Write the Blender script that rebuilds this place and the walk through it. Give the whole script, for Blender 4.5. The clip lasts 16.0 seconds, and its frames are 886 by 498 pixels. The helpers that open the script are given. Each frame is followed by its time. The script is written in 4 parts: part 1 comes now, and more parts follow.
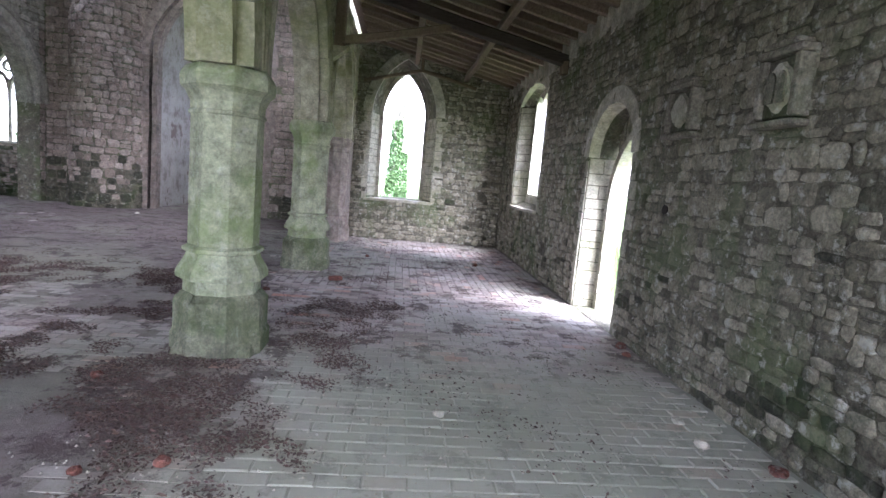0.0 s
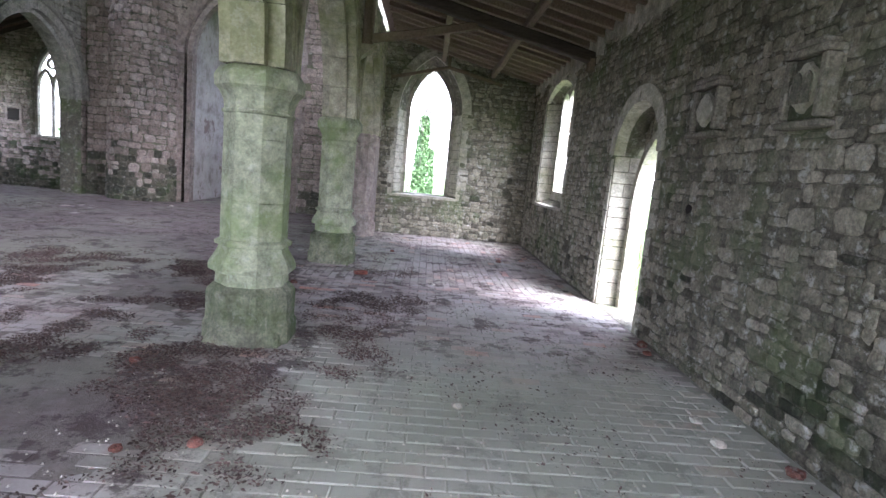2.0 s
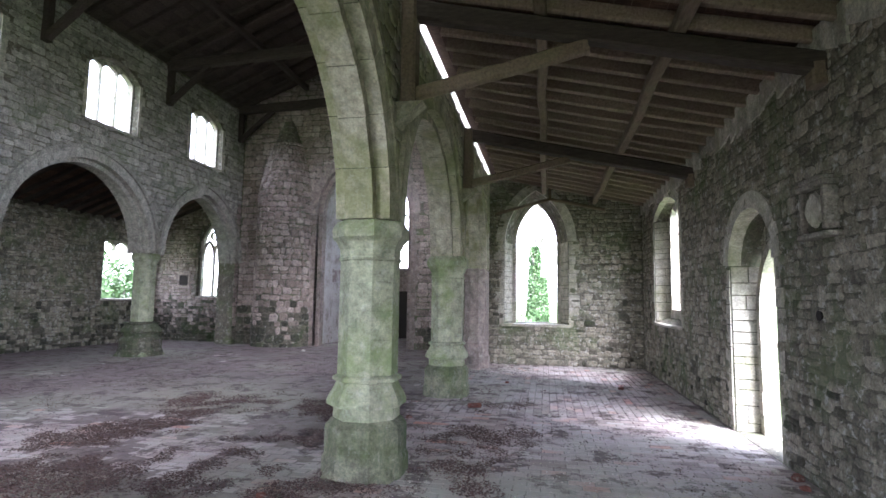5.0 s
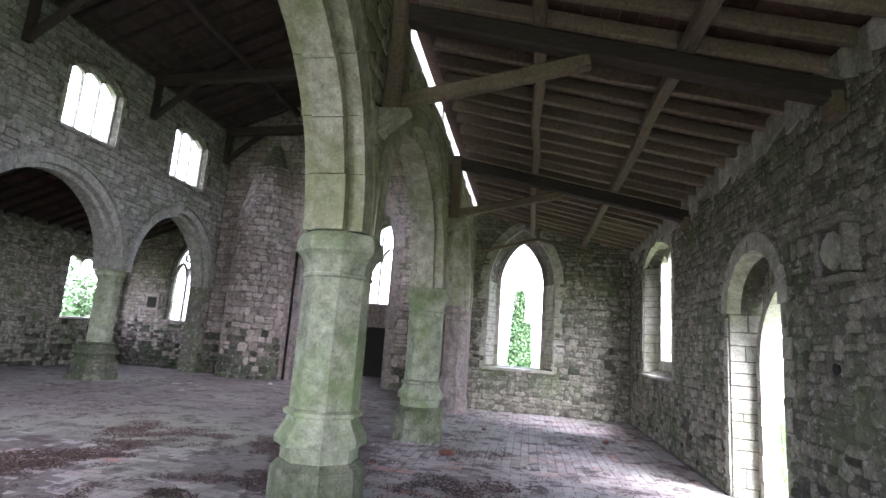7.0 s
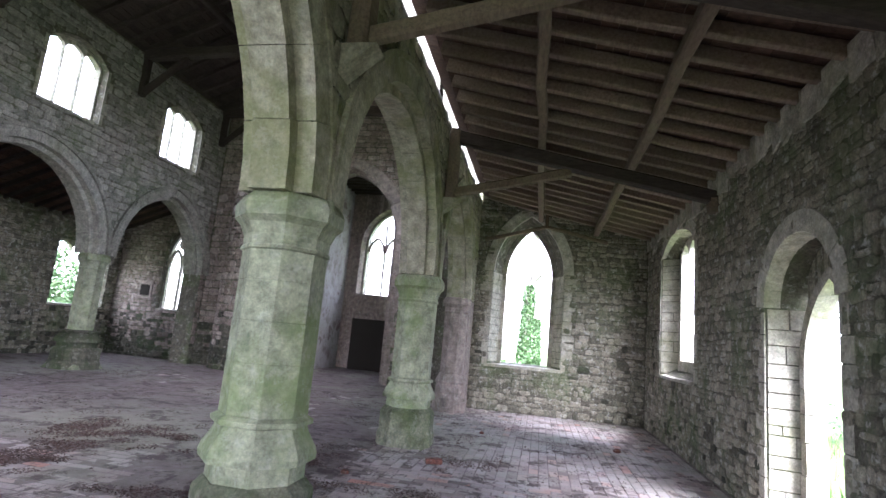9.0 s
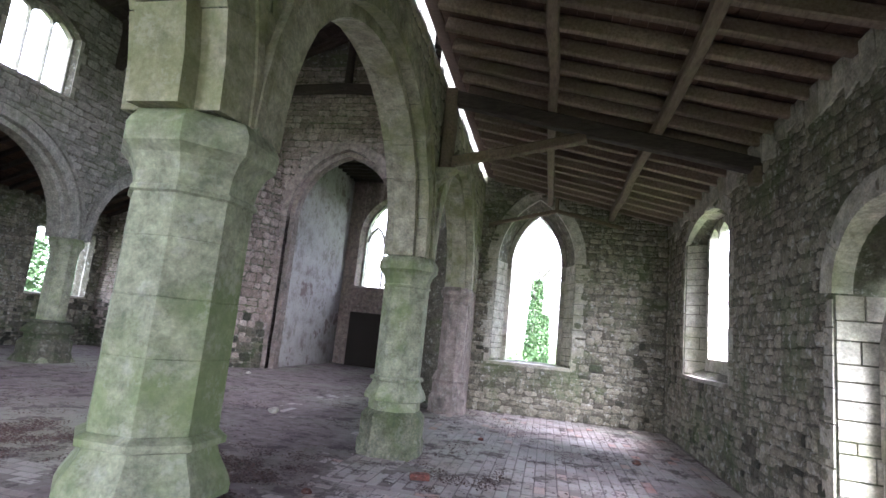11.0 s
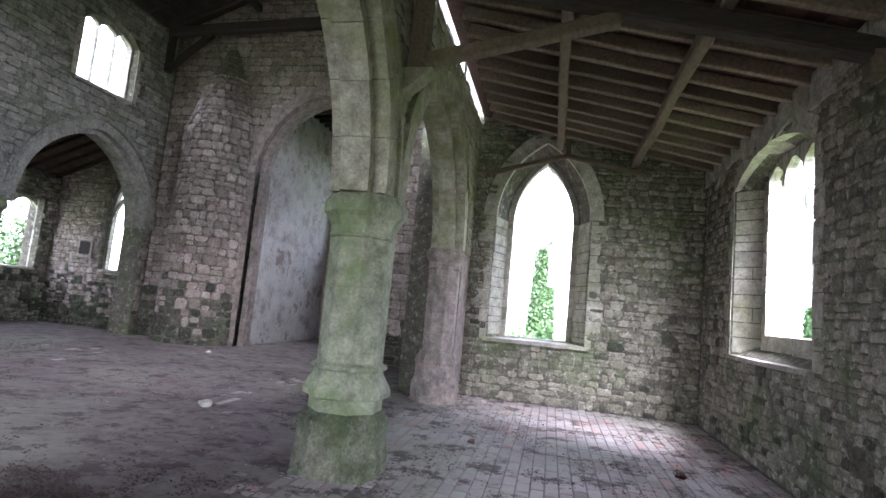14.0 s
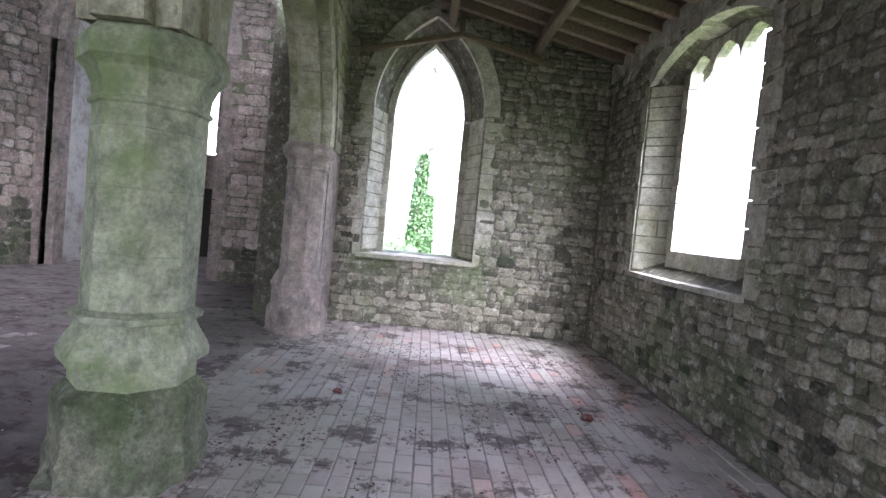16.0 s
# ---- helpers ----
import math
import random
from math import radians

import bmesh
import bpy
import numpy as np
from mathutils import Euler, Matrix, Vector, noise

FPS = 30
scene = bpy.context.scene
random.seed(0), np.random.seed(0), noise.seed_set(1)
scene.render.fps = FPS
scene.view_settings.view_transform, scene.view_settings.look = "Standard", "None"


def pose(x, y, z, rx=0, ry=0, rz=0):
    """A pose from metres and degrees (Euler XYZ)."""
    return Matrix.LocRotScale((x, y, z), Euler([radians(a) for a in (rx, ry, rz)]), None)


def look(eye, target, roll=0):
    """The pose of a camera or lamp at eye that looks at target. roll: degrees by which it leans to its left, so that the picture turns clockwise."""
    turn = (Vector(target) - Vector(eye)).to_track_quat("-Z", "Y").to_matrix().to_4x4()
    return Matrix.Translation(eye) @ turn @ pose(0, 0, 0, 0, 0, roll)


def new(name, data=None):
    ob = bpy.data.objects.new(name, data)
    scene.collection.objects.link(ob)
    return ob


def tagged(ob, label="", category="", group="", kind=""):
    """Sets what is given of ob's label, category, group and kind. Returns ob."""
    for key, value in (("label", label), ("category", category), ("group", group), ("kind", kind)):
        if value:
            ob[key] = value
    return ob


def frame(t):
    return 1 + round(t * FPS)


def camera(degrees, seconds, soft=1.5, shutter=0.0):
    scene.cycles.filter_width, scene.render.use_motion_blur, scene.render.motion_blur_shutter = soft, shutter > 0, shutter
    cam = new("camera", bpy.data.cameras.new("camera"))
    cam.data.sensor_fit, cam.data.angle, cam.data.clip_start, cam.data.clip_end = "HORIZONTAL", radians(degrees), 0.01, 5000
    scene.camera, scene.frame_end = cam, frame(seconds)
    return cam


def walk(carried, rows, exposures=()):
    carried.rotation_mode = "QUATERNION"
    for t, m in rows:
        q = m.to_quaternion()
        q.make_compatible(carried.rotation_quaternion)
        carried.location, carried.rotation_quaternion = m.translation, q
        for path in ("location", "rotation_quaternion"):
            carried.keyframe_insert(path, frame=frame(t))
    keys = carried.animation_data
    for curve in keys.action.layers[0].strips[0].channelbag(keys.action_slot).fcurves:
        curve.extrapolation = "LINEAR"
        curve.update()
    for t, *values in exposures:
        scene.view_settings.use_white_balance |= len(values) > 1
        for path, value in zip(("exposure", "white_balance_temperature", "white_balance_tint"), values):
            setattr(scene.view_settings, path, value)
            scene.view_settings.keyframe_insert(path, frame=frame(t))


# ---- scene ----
cam = camera(80.0, 16.0)
PATH = [
    (0, (-2.546, -2.117, 1.591), (-2.369, -0.142, 1.334), 5.1),
    (0.5, (-2.497, -2.147, 1.594), (-2.363, -0.168, 1.336), 4.8),
    (1, (-2.462, -2.176, 1.6), (-2.356, -0.199, 1.313), 4.9),
    (1.5, (-2.479, -2.199, 1.601), (-2.377, -0.223, 1.31), 5.1),
    (2, (-2.522, -2.211, 1.613), (-2.44, -0.233, 1.331), 5.5),
    (2.5, (-2.58, -2.225, 1.615), (-2.491, -0.247, 1.332), 6.0),
    (3, (-2.61, -2.244, 1.616), (-2.534, -0.264, 1.34), 5.9),
    (3.5, (-2.525, -2.238, 1.599), (-2.565, -0.246, 1.417), 3.5),
    (4, (-2.347, -2.343, 1.632), (-2.606, -0.36, 1.579), 0.7),
    (4.2, (-2.28, -2.401, 1.629), (-2.65, -0.436, 1.641), -0.2),
    (6.3, (-2.474, -2.14, 1.502), (-2.806, -0.194, 1.818), 2.9),
    (6.5, (-2.471, -2.065, 1.487), (-2.784, -0.118, 1.818), 3.5),
    (7, (-2.37, -1.835, 1.479), (-2.703, 0.105, 1.83), 4.2),
    (7.5, (-2.322, -1.622, 1.473), (-2.672, 0.315, 1.825), 4.8),
    (8, (-2.339, -1.386, 1.444), (-2.661, 0.553, 1.813), 5.6),
    (8.5, (-2.305, -1.14, 1.457), (-2.65, 0.799, 1.802), 5.2),
    (9, (-2.241, -0.877, 1.485), (-2.622, 1.059, 1.814), 5.2),
    (9.2, (-2.215, -0.802, 1.492), (-2.6, 1.134, 1.809), 5.3),
    (11.5, (-2.28, 0.55, 1.439), (-2.692, 2.481, 1.753), 5.7),
    (12, (-2.347, 0.863, 1.444), (-2.753, 2.798, 1.74), 5.6),
    (12.5, (-2.324, 1.206, 1.425), (-2.742, 3.141, 1.712), 5.3),
    (13, (-2.327, 1.529, 1.455), (-2.727, 3.472, 1.713), 5.0),
    (13.5, (-2.333, 1.858, 1.448), (-2.726, 3.804, 1.69), 5.0),
    (14, (-2.337, 2.184, 1.425), (-2.754, 4.128, 1.645), 5.4),
    (14.5, (-2.326, 2.499, 1.414), (-2.782, 4.44, 1.575), 5.7),
    (15, (-2.366, 2.845, 1.405), (-2.82, 4.789, 1.52), 6.0),
    (15.5, (-2.329, 3.251, 1.39), (-2.725, 5.211, 1.414), 7.2),
    (16, (-2.459, 3.638, 1.485), (-2.394, 5.635, 1.4), 5.5),
]
walk(cam, [(t, look(eye, target, roll)) for t, eye, target, roll in PATH], exposures=[(0.0, 4.40, 5650, 20), (16.0, 4.40, 5650, 20)])

# ---- world and sun: bright overcast day ----
world = bpy.data.worlds.new("overcast_sky")
scene.world = world
world.use_nodes = True
wn = world.node_tree.nodes
sky = wn.new("ShaderNodeTexSky")
sky.sky_type = "NISHITA"
sky.sun_disc = False
sky.sun_elevation = radians(48)
sky.sun_rotation = radians(160)
sky.dust_density = 2.0
sky.air_density = 1.0
bw = wn.new("ShaderNodeHueSaturation")
bw.inputs["Saturation"].default_value = 0.3
world.node_tree.links.new(sky.outputs[0], bw.inputs["Color"])
world.node_tree.links.new(bw.outputs[0], wn["Background"].inputs[0])
wn["Background"].inputs[1].default_value = 0.15
sun = new("sun", bpy.data.lights.new("sun", "SUN"))
sun.data.energy = 1.5
sun.data.angle = radians(45)
sun.data.color = (1.0, 0.98, 0.96)
sun.matrix_world = look((20, -18, 27), (0, 0, 0))


# ---- materials ----
class Nodes:
    """A small shader builder on world-space coordinates."""

    def __init__(self, name):
        self.mat = bpy.data.materials.new(name)
        self.mat.use_nodes = True
        self.t = self.mat.node_tree
        self.bsdf = self.t.nodes["Principled BSDF"]
        self.pos = self.t.nodes.new("ShaderNodeNewGeometry")

    def link(self, a, b):
        self.t.links.new(a, b)

    def noise(self, scale, detail=4.0, rough=0.6, stretch=None):
        n = self.t.nodes.new("ShaderNodeTexNoise")
        n.inputs["Scale"].default_value = scale
        n.inputs["Detail"].default_value = detail
        n.inputs["Roughness"].default_value = rough
        src = self.pos.outputs["Position"]
        if stretch:
            m = self.t.nodes.new("ShaderNodeVectorMath")
            m.operation = "MULTIPLY"
            m.inputs[1].default_value = stretch
            self.link(src, m.inputs[0])
            src = m.outputs[0]
        self.link(src, n.inputs["Vector"])
        return n.outputs["Fac"]

    def ramp(self, fac, stops):
        r = self.t.nodes.new("ShaderNodeValToRGB")
        els = r.color_ramp.elements
        while len(els) < len(stops):
            els.new(0.5)
        for e, (p, c) in zip(els, stops):
            e.position = p
            e.color = (*c, 1) if len(c) == 3 else c
        self.link(fac, r.inputs[0])
        return r.outputs[0]

    def mask(self, fac, lo, hi):
        r = self.t.nodes.new("ShaderNodeMapRange")
        r.inputs[1].default_value, r.inputs[2].default_value = lo, hi
        self.link(fac, r.inputs[0])
        return r.outputs[0]

    def mix(self, fac, a, b, kind="MIX"):
        m = self.t.nodes.new("ShaderNodeMix")
        m.data_type, m.blend_type = "RGBA", kind
        for sock, v in ((m.inputs[0], fac), (m.inputs[6], a), (m.inputs[7], b)):
            if isinstance(v, (int, float)):
                sock.default_value = v
            elif isinstance(v, tuple):
                sock.default_value = (*v, 1)
            else:
                self.link(v, sock)
        return m.outputs[2]

    def mul(self, a, b):
        m = self.t.nodes.new("ShaderNodeMath")
        m.operation = "MULTIPLY"
        for sock, v in ((m.inputs[0], a), (m.inputs[1], b)):
            if isinstance(v, (int, float)):
                sock.default_value = v
            else:
                self.link(v, sock)
        return m.outputs[0]

    def rand(self, per_object=False):
        if per_object:
            return self.t.nodes.new("ShaderNodeObjectInfo").outputs["Random"]
        return self.pos.outputs["Random Per Island"]

    def lit_algae_patch(self, centre, inner, outer):
        """A round patch with a ragged edge, for algae and light painted on the floor."""
        d = self.t.nodes.new("ShaderNodeVectorMath")
        d.operation = "DISTANCE"
        d.inputs[1].default_value = centre
        self.link(self.pos.outputs["Position"], d.inputs[0])
        m = self.t.nodes.new("ShaderNodeMath")
        m.operation = "MULTIPLY_ADD"
        m.inputs[1].default_value = 2.4
        self.link(self.noise(1.6, 6, 0.65), m.inputs[0])
        self.link(d.outputs["Value"], m.inputs[2])
        return self.mask(m.outputs[0], outer + 1.0, inner + 1.0)

    def done(self, colour, rough=0.9, bump=None, strength=0.3, dist=0.01):
        if isinstance(colour, tuple):
            self.bsdf.inputs["Base Color"].default_value = (*colour, 1)
        else:
            self.link(colour, self.bsdf.inputs["Base Color"])
        self.bsdf.inputs["Roughness"].default_value = rough
        self.bsdf.inputs["Specular IOR Level"].default_value = 0.25
        if bump is not None:
            b = self.t.nodes.new("ShaderNodeBump")
            b.inputs["Strength"].default_value = strength
            b.inputs["Distance"].default_value = dist
            self.link(bump, b.inputs["Height"])
            self.link(b.outputs[0], self.bsdf.inputs["Normal"])
        return self.mat


def stone_material(name, dark, mid, light, moss=0.5, per_object=False, lichen=0.35, black=0.4, mosscol=(0.10, 0.135, 0.055), grit=0.8, cover=0.50):
    n = Nodes(name)
    base = n.ramp(n.rand(per_object), [(0.0, dark), (0.5, mid), (1.0, light)])
    grain = n.noise(38, 9, 0.78)
    base = n.mix(grit, base, n.ramp(grain, [(0.33, (0.28, 0.28, 0.27)), (0.5, (0.9, 0.88, 0.85)), (0.66, (1.55, 1.5, 1.4))]), "MULTIPLY")
    broad = n.noise(6.5, 8, 0.75)
    base = n.mix(0.85, base, n.ramp(broad, [(0.32, (0.42, 0.42, 0.41)), (0.5, (0.95, 0.94, 0.92)), (0.68, (1.5, 1.46, 1.38))]), "MULTIPLY")
    patch = n.noise(1.3, 5, 0.65)
    base = n.mix(n.mul(n.mask(patch, cover, cover + 0.15), moss), base, mosscol)
    soot = n.noise(2.1, 6, 0.7, (1.0, 1.0, 0.55))
    base = n.mix(n.mul(n.mask(soot, 0.55, 0.70), black), base, (0.035, 0.037, 0.030))
    spots = n.noise(9, 5, 0.75)
    base = n.mix(n.mul(n.mask(spots, 0.55, 0.64), lichen), base, (0.50, 0.49, 0.44))
    return n.done(base, 0.93, n.noise(16, 9, 0.75), 0.9 if grit > 0.6 else 0.5, 0.03 if grit > 0.6 else 0.008)


RUBBLE = stone_material("rubble_stone", (0.15, 0.143, 0.114), (0.245, 0.232, 0.187), (0.355, 0.333, 0.275), 0.6, False, 0.7, 0.5)
RUBBLE_PIECE = stone_material("rubble_piece", (0.15, 0.143, 0.114), (0.245, 0.232, 0.187), (0.355, 0.333, 0.275), 0.6, True, 0.7, 0.5)
MORTAR = stone_material("old_mortar", (0.135, 0.128, 0.102), (0.135, 0.128, 0.102), (0.135, 0.128, 0.102), 0.6, False, 0.5, 0.5)
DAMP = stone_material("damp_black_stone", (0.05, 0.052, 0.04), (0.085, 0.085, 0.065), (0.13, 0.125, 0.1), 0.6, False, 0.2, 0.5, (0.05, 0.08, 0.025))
MONUMENT = stone_material("weathered_monument", (0.14, 0.13, 0.115), (0.2, 0.185, 0.16), (0.3, 0.28, 0.25), 0.3)
PINK = stone_material("pinkish_ashlar", (0.22, 0.18, 0.165), (0.30, 0.25, 0.23), (0.40, 0.345, 0.32), 0.12, False, 0.3, 0.4)
DRESSED = stone_material("dressed_pink_stone", (0.2, 0.168, 0.155), (0.26, 0.22, 0.2), (0.33, 0.285, 0.265), 0.15, False, 0.25, 0.45, (0.12, 0.14, 0.07), 0.4)
NAVE = stone_material("grey_coursed_stone", (0.20, 0.20, 0.18), (0.28, 0.275, 0.25), (0.38, 0.37, 0.34), 0.3)
ASHLAR = stone_material("pale_ashlar", (0.34, 0.325, 0.28), (0.42, 0.405, 0.35), (0.5, 0.48, 0.43), 0.4, False, 0.3, 0.3, (0.2, 0.21, 0.09), 0.55)
PILLAR = stone_material("mossy_ashlar", (0.21, 0.235, 0.162), (0.28, 0.302, 0.217), (0.35, 0.365, 0.28), 0.75, False, 0.25, 0.25, (0.15, 0.20, 0.075), 0.45, 0.46)
PLINTH = stone_material("dark_mossy_ashlar", (0.13, 0.142, 0.095), (0.185, 0.195, 0.14), (0.26, 0.262, 0.2), 0.75, False, 0.2, 0.6, (0.055, 0.085, 0.025), 0.7, 0.46)
ARCHSTONE = stone_material("arch_stone", (0.27, 0.26, 0.2), (0.33, 0.315, 0.25), (0.39, 0.375, 0.30), 0.6, False, 0.2, 0.35, (0.16, 0.18, 0.06), 0.5, 0.46)


def plaster_material():
    n = Nodes("worn_plaster")
    c = n.ramp(n.noise(2.2, 6, 0.7), [(0.35, (0.24, 0.215, 0.19)), (0.5, (0.40, 0.385, 0.36)), (0.75, (0.52, 0.505, 0.475))])
    c = n.mix(n.mask(n.noise(1.1, 6, 0.75), 0.56, 0.62), c, (0.21, 0.17, 0.155))
    c = n.mix(n.mul(n.mask(n.noise(14, 5, 0.7), 0.60, 0.68), 0.7), c, (0.2, 0.18, 0.16))
    return n.done(c, 0.95, n.noise(12, 6), 0.5, 0.02)


def wood_material(name, a, b, scale=(1, 1, 1), green=0.0):
    n = Nodes(name)
    g = n.noise(7, 6, 0.7, scale)
    c = n.ramp(g, [(0.3, a), (0.7, b)])
    c = n.mix(n.mul(n.rand(), 0.5), c, tuple(v * 0.45 for v in a))
    c = n.mix(n.mul(n.mask(n.noise(2.5, 5), 0.5, 0.65), green), c, (0.17, 0.18, 0.09))
    return n.done(c, 0.85, g, 0.5, 0.01)


def brick_material(name, per_object):
    n = Nodes(name)
    c = n.ramp(n.rand(per_object), [(0.0, (0.24, 0.2, 0.185)), (0.3, (0.33, 0.27, 0.25)), (0.65, (0.40, 0.325, 0.305)), (0.92, (0.43, 0.39, 0.36)), (1.0, (0.48, 0.24, 0.19))])
    c = n.mix(0.6, c, n.ramp(n.noise(45, 5, 0.7), [(0.3, (0.55, 0.55, 0.55)), (0.7, (1.2, 1.2, 1.2))]), "MULTIPLY")
    dust = n.mask(n.noise(0.9, 6, 0.65), 0.42, 0.58)
    c = n.mix(n.mul(dust, 0.7), c, (0.45, 0.41, 0.395))
    c = n.mix(n.mul(n.mask(n.noise(0.33, 4, 0.6), 0.46, 0.6), 0.55), c, (0.27, 0.285, 0.215))
    c = n.mix(n.mul(n.mask(n.noise(2.4, 8, 0.78), 0.525, 0.58), 0.85), c, (0.085, 0.064, 0.06))
    # pale green: algae, and daylight from the west put into the floor colour
    c = n.mix(n.mul(n.lit_algae_patch((-1.1, 0.2, 0.0), 2.0, 3.0), 0.6), c, (0.43, 0.455, 0.365))
    return n.done(c, 0.85, n.noise(60, 5), 0.5, 0.004)


def earth_material():
    n = Nodes("dusty_earth")
    c = n.ramp(n.noise(6, 6, 0.7), [(0.3, (0.115, 0.088, 0.084)), (0.55, (0.195, 0.16, 0.153)), (0.8, (0.28, 0.245, 0.238))])
    c = n.mix(n.mul(n.mask(n.noise(0.33, 4, 0.6), 0.46, 0.6), 0.55), c, (0.27, 0.285, 0.215))
    c = n.mix(n.mul(n.mask(n.noise(2.4, 8, 0.78), 0.52, 0.575), 0.85), c, (0.085, 0.064, 0.06))
    # same patch on the earth: algae tint plus painted brightness
    c = n.mix(n.mul(n.lit_algae_patch((-1.1, 0.2, 0.0), 2.0, 3.0), 0.6), c, (0.43, 0.455, 0.365))
    return n.done(c, 0.95, n.noise(40, 6, 0.7), 0.8, 0.015)


def foliage_material(name, a, b):
    n = Nodes(name)
    c = n.ramp(n.rand(), [(0.0, a), (1.0, b)])
    return n.done(c, 0.6)


PLASTER = plaster_material()
WOOD_DARK = wood_material("dark_roof_timber", (0.035, 0.027, 0.022), (0.085, 0.066, 0.055), (1, 5, 5))
WOOD_BEAM = wood_material("weathered_beam", (0.12, 0.09, 0.065), (0.27, 0.21, 0.15), (5, 1, 5), 0.25)
BOARD = wood_material("roof_board", (0.045, 0.026, 0.02), (0.15, 0.09, 0.062), (1, 6, 6))
RAFTER = wood_material("grey_rafter", (0.13, 0.098, 0.072), (0.32, 0.25, 0.185), (5, 1, 5), 0.15)
BRICK = brick_material("floor_brick", False)
BRICK_PIECE = brick_material("floor_brick_piece", True)
EARTH = earth_material()
LITTER = foliage_material("dead_leaf", (0.05, 0.035, 0.03), (0.13, 0.085, 0.07))
LEAF = foliage_material("leaf", (0.04, 0.08, 0.03), (0.085, 0.14, 0.055))
GRASS = foliage_material("grass", (0.05, 0.09, 0.025), (0.11, 0.17, 0.05))
BARK = wood_material("bark", (0.12, 0.11, 0.095), (0.24, 0.22, 0.19))
TERRA = stone_material("red_brick", (0.13, 0.06, 0.05), (0.155, 0.068, 0.056), (0.18, 0.08, 0.065), 0.05)
# near-black: paints the shade inside hollows, and colours the iron stub
HOLE = Nodes("hollow_shade_and_iron_black").done((0.03, 0.026, 0.023), 1.0)
TURF = Nodes("turf")
TURF = TURF.done(TURF.ramp(TURF.noise(0.8, 6), [(0.3, (0.05, 0.085, 0.022)), (0.7, (0.11, 0.16, 0.05))]), 0.95)


# ---- building helpers ----
rng = random.Random(7)


def mesh_from(name, bm, mats):
    me = bpy.data.meshes.new(name)
    bm.to_mesh(me)
    bm.free()
    for m in (mats if isinstance(mats, (list, tuple)) else [mats]):
        me.materials.append(m)
    return me


def part(name, bm, mats, parent=None, label="", kind=""):
    """Links a bmesh as one mesh object, under a thing or a part if given."""
    ob = new(name, mesh_from(name, bm, mats))
    ob.parent = parent
    return tagged(ob, label, kind=kind)


def thing(name, label, category, at=None, group="", kind=""):
    ob = new(name)
    ob.empty_display_size = 0.1
    if at:
        ob.matrix_world = at
    return tagged(ob, label, category, group, kind)


def structure(name, bm, mats, label, category):
    return tagged(new(name, mesh_from(name, bm, mats)), label, category, kind="structure")


def poly(bm, pts):
    """A closed solid from two matching rings of points, joined ring to ring."""
    a, b = pts
    va, vb = [bm.verts.new(p) for p in a], [bm.verts.new(p) for p in b]
    mid = sum((v.co for v in va + vb), Vector()) / (len(va) * 2)
    faces = [bm.faces.new(va), bm.faces.new(vb)]
    k = len(va)
    for i in range(k):
        faces.append(bm.faces.new((va[i], va[(i + 1) % k], vb[(i + 1) % k], vb[i])))
    for f in faces:
        f.normal_update()
        if f.normal.dot(f.calc_center_median() - mid) < 0:
            f.normal_flip()
    return faces


def box(bm, x0, x1, y0, y1, z0, z1):
    return poly(bm, ([(x0, y0, z0), (x1, y0, z0), (x1, y1, z0), (x0, y1, z0)], [(x0, y0, z1), (x1, y0, z1), (x1, y1, z1), (x0, y1, z1)]))


def bevelled_box(bm, x0, x1, y0, y1, z0, z1, r):
    fs = box(bm, x0, x1, y0, y1, z0, z1)
    es = {e for f in fs for e in f.edges}
    bmesh.ops.bevel(bm, geom=list(es), offset=r, segments=1, affect="EDGES")


def beam(bm, a, b, w, h, wob=0.01):
    """A hewn timber from a to b, a little crooked, with chamfered arrises."""
    a, b = Vector(a), Vector(b)
    d = (b - a).normalized()
    side = d.cross(Vector((0, 0, 1)))
    if side.length < 0.01:
        side = Vector((1, 0, 0))
    side.normalize()
    up = side.cross(d)
    n = max(2, int((b - a).length / 0.9))
    c = min(w, h) * 0.15
    outline = [(-w / 2 + c, -h / 2), (w / 2 - c, -h / 2), (w / 2, -h / 2 + c), (w / 2, h / 2 - c), (w / 2 - c, h / 2), (-w / 2 + c, h / 2), (-w / 2, h / 2 - c), (-w / 2, -h / 2 + c)]
    rings = []
    for i in range(n + 1):
        p = a.lerp(b, i / n) + (side * rng.uniform(-wob, wob) + up * rng.uniform(-wob, wob) if 0 < i < n else Vector())
        s = rng.uniform(0.94, 1.04)
        rings.append([bm.verts.new(p + side * x * s + up * z * s) for x, z in outline])
    for r, q in zip(rings, rings[1:]):
        for i in range(8):
            bm.faces.new((r[i], r[(i + 1) % 8], q[(i + 1) % 8], q[i]))
    bm.faces.new(rings[0][::-1])
    bm.faces.new(rings[-1])


def arch_curve(u0, u1, spring, apex, n=12):
    """Points from one springing over the crown to the other: pointed, or segmental where low."""
    a, h, mid = (u1 - u0) / 2, apex - spring, (u0 + u1) / 2
    pts = []
    if h < a * 0.9:
        h = max(h, 0.01)
        r = (a * a + h * h) / (2 * h)
        half = math.asin(min(1, a / r))
        for i in range(2 * n + 1):
            th = -half + half * i / n
            pts.append((mid + r * math.sin(th), spring + h - r + r * math.cos(th)))
        return pts
    r = (a * a + h * h) / (2 * a)
    end = math.atan2(h, r - a)
    left = [(u0 + r - r * math.cos(end * i / n), spring + r * math.sin(end * i / n)) for i in range(n + 1)]
    return left + [(2 * mid - u, z) for u, z in reversed(left[:-1])]


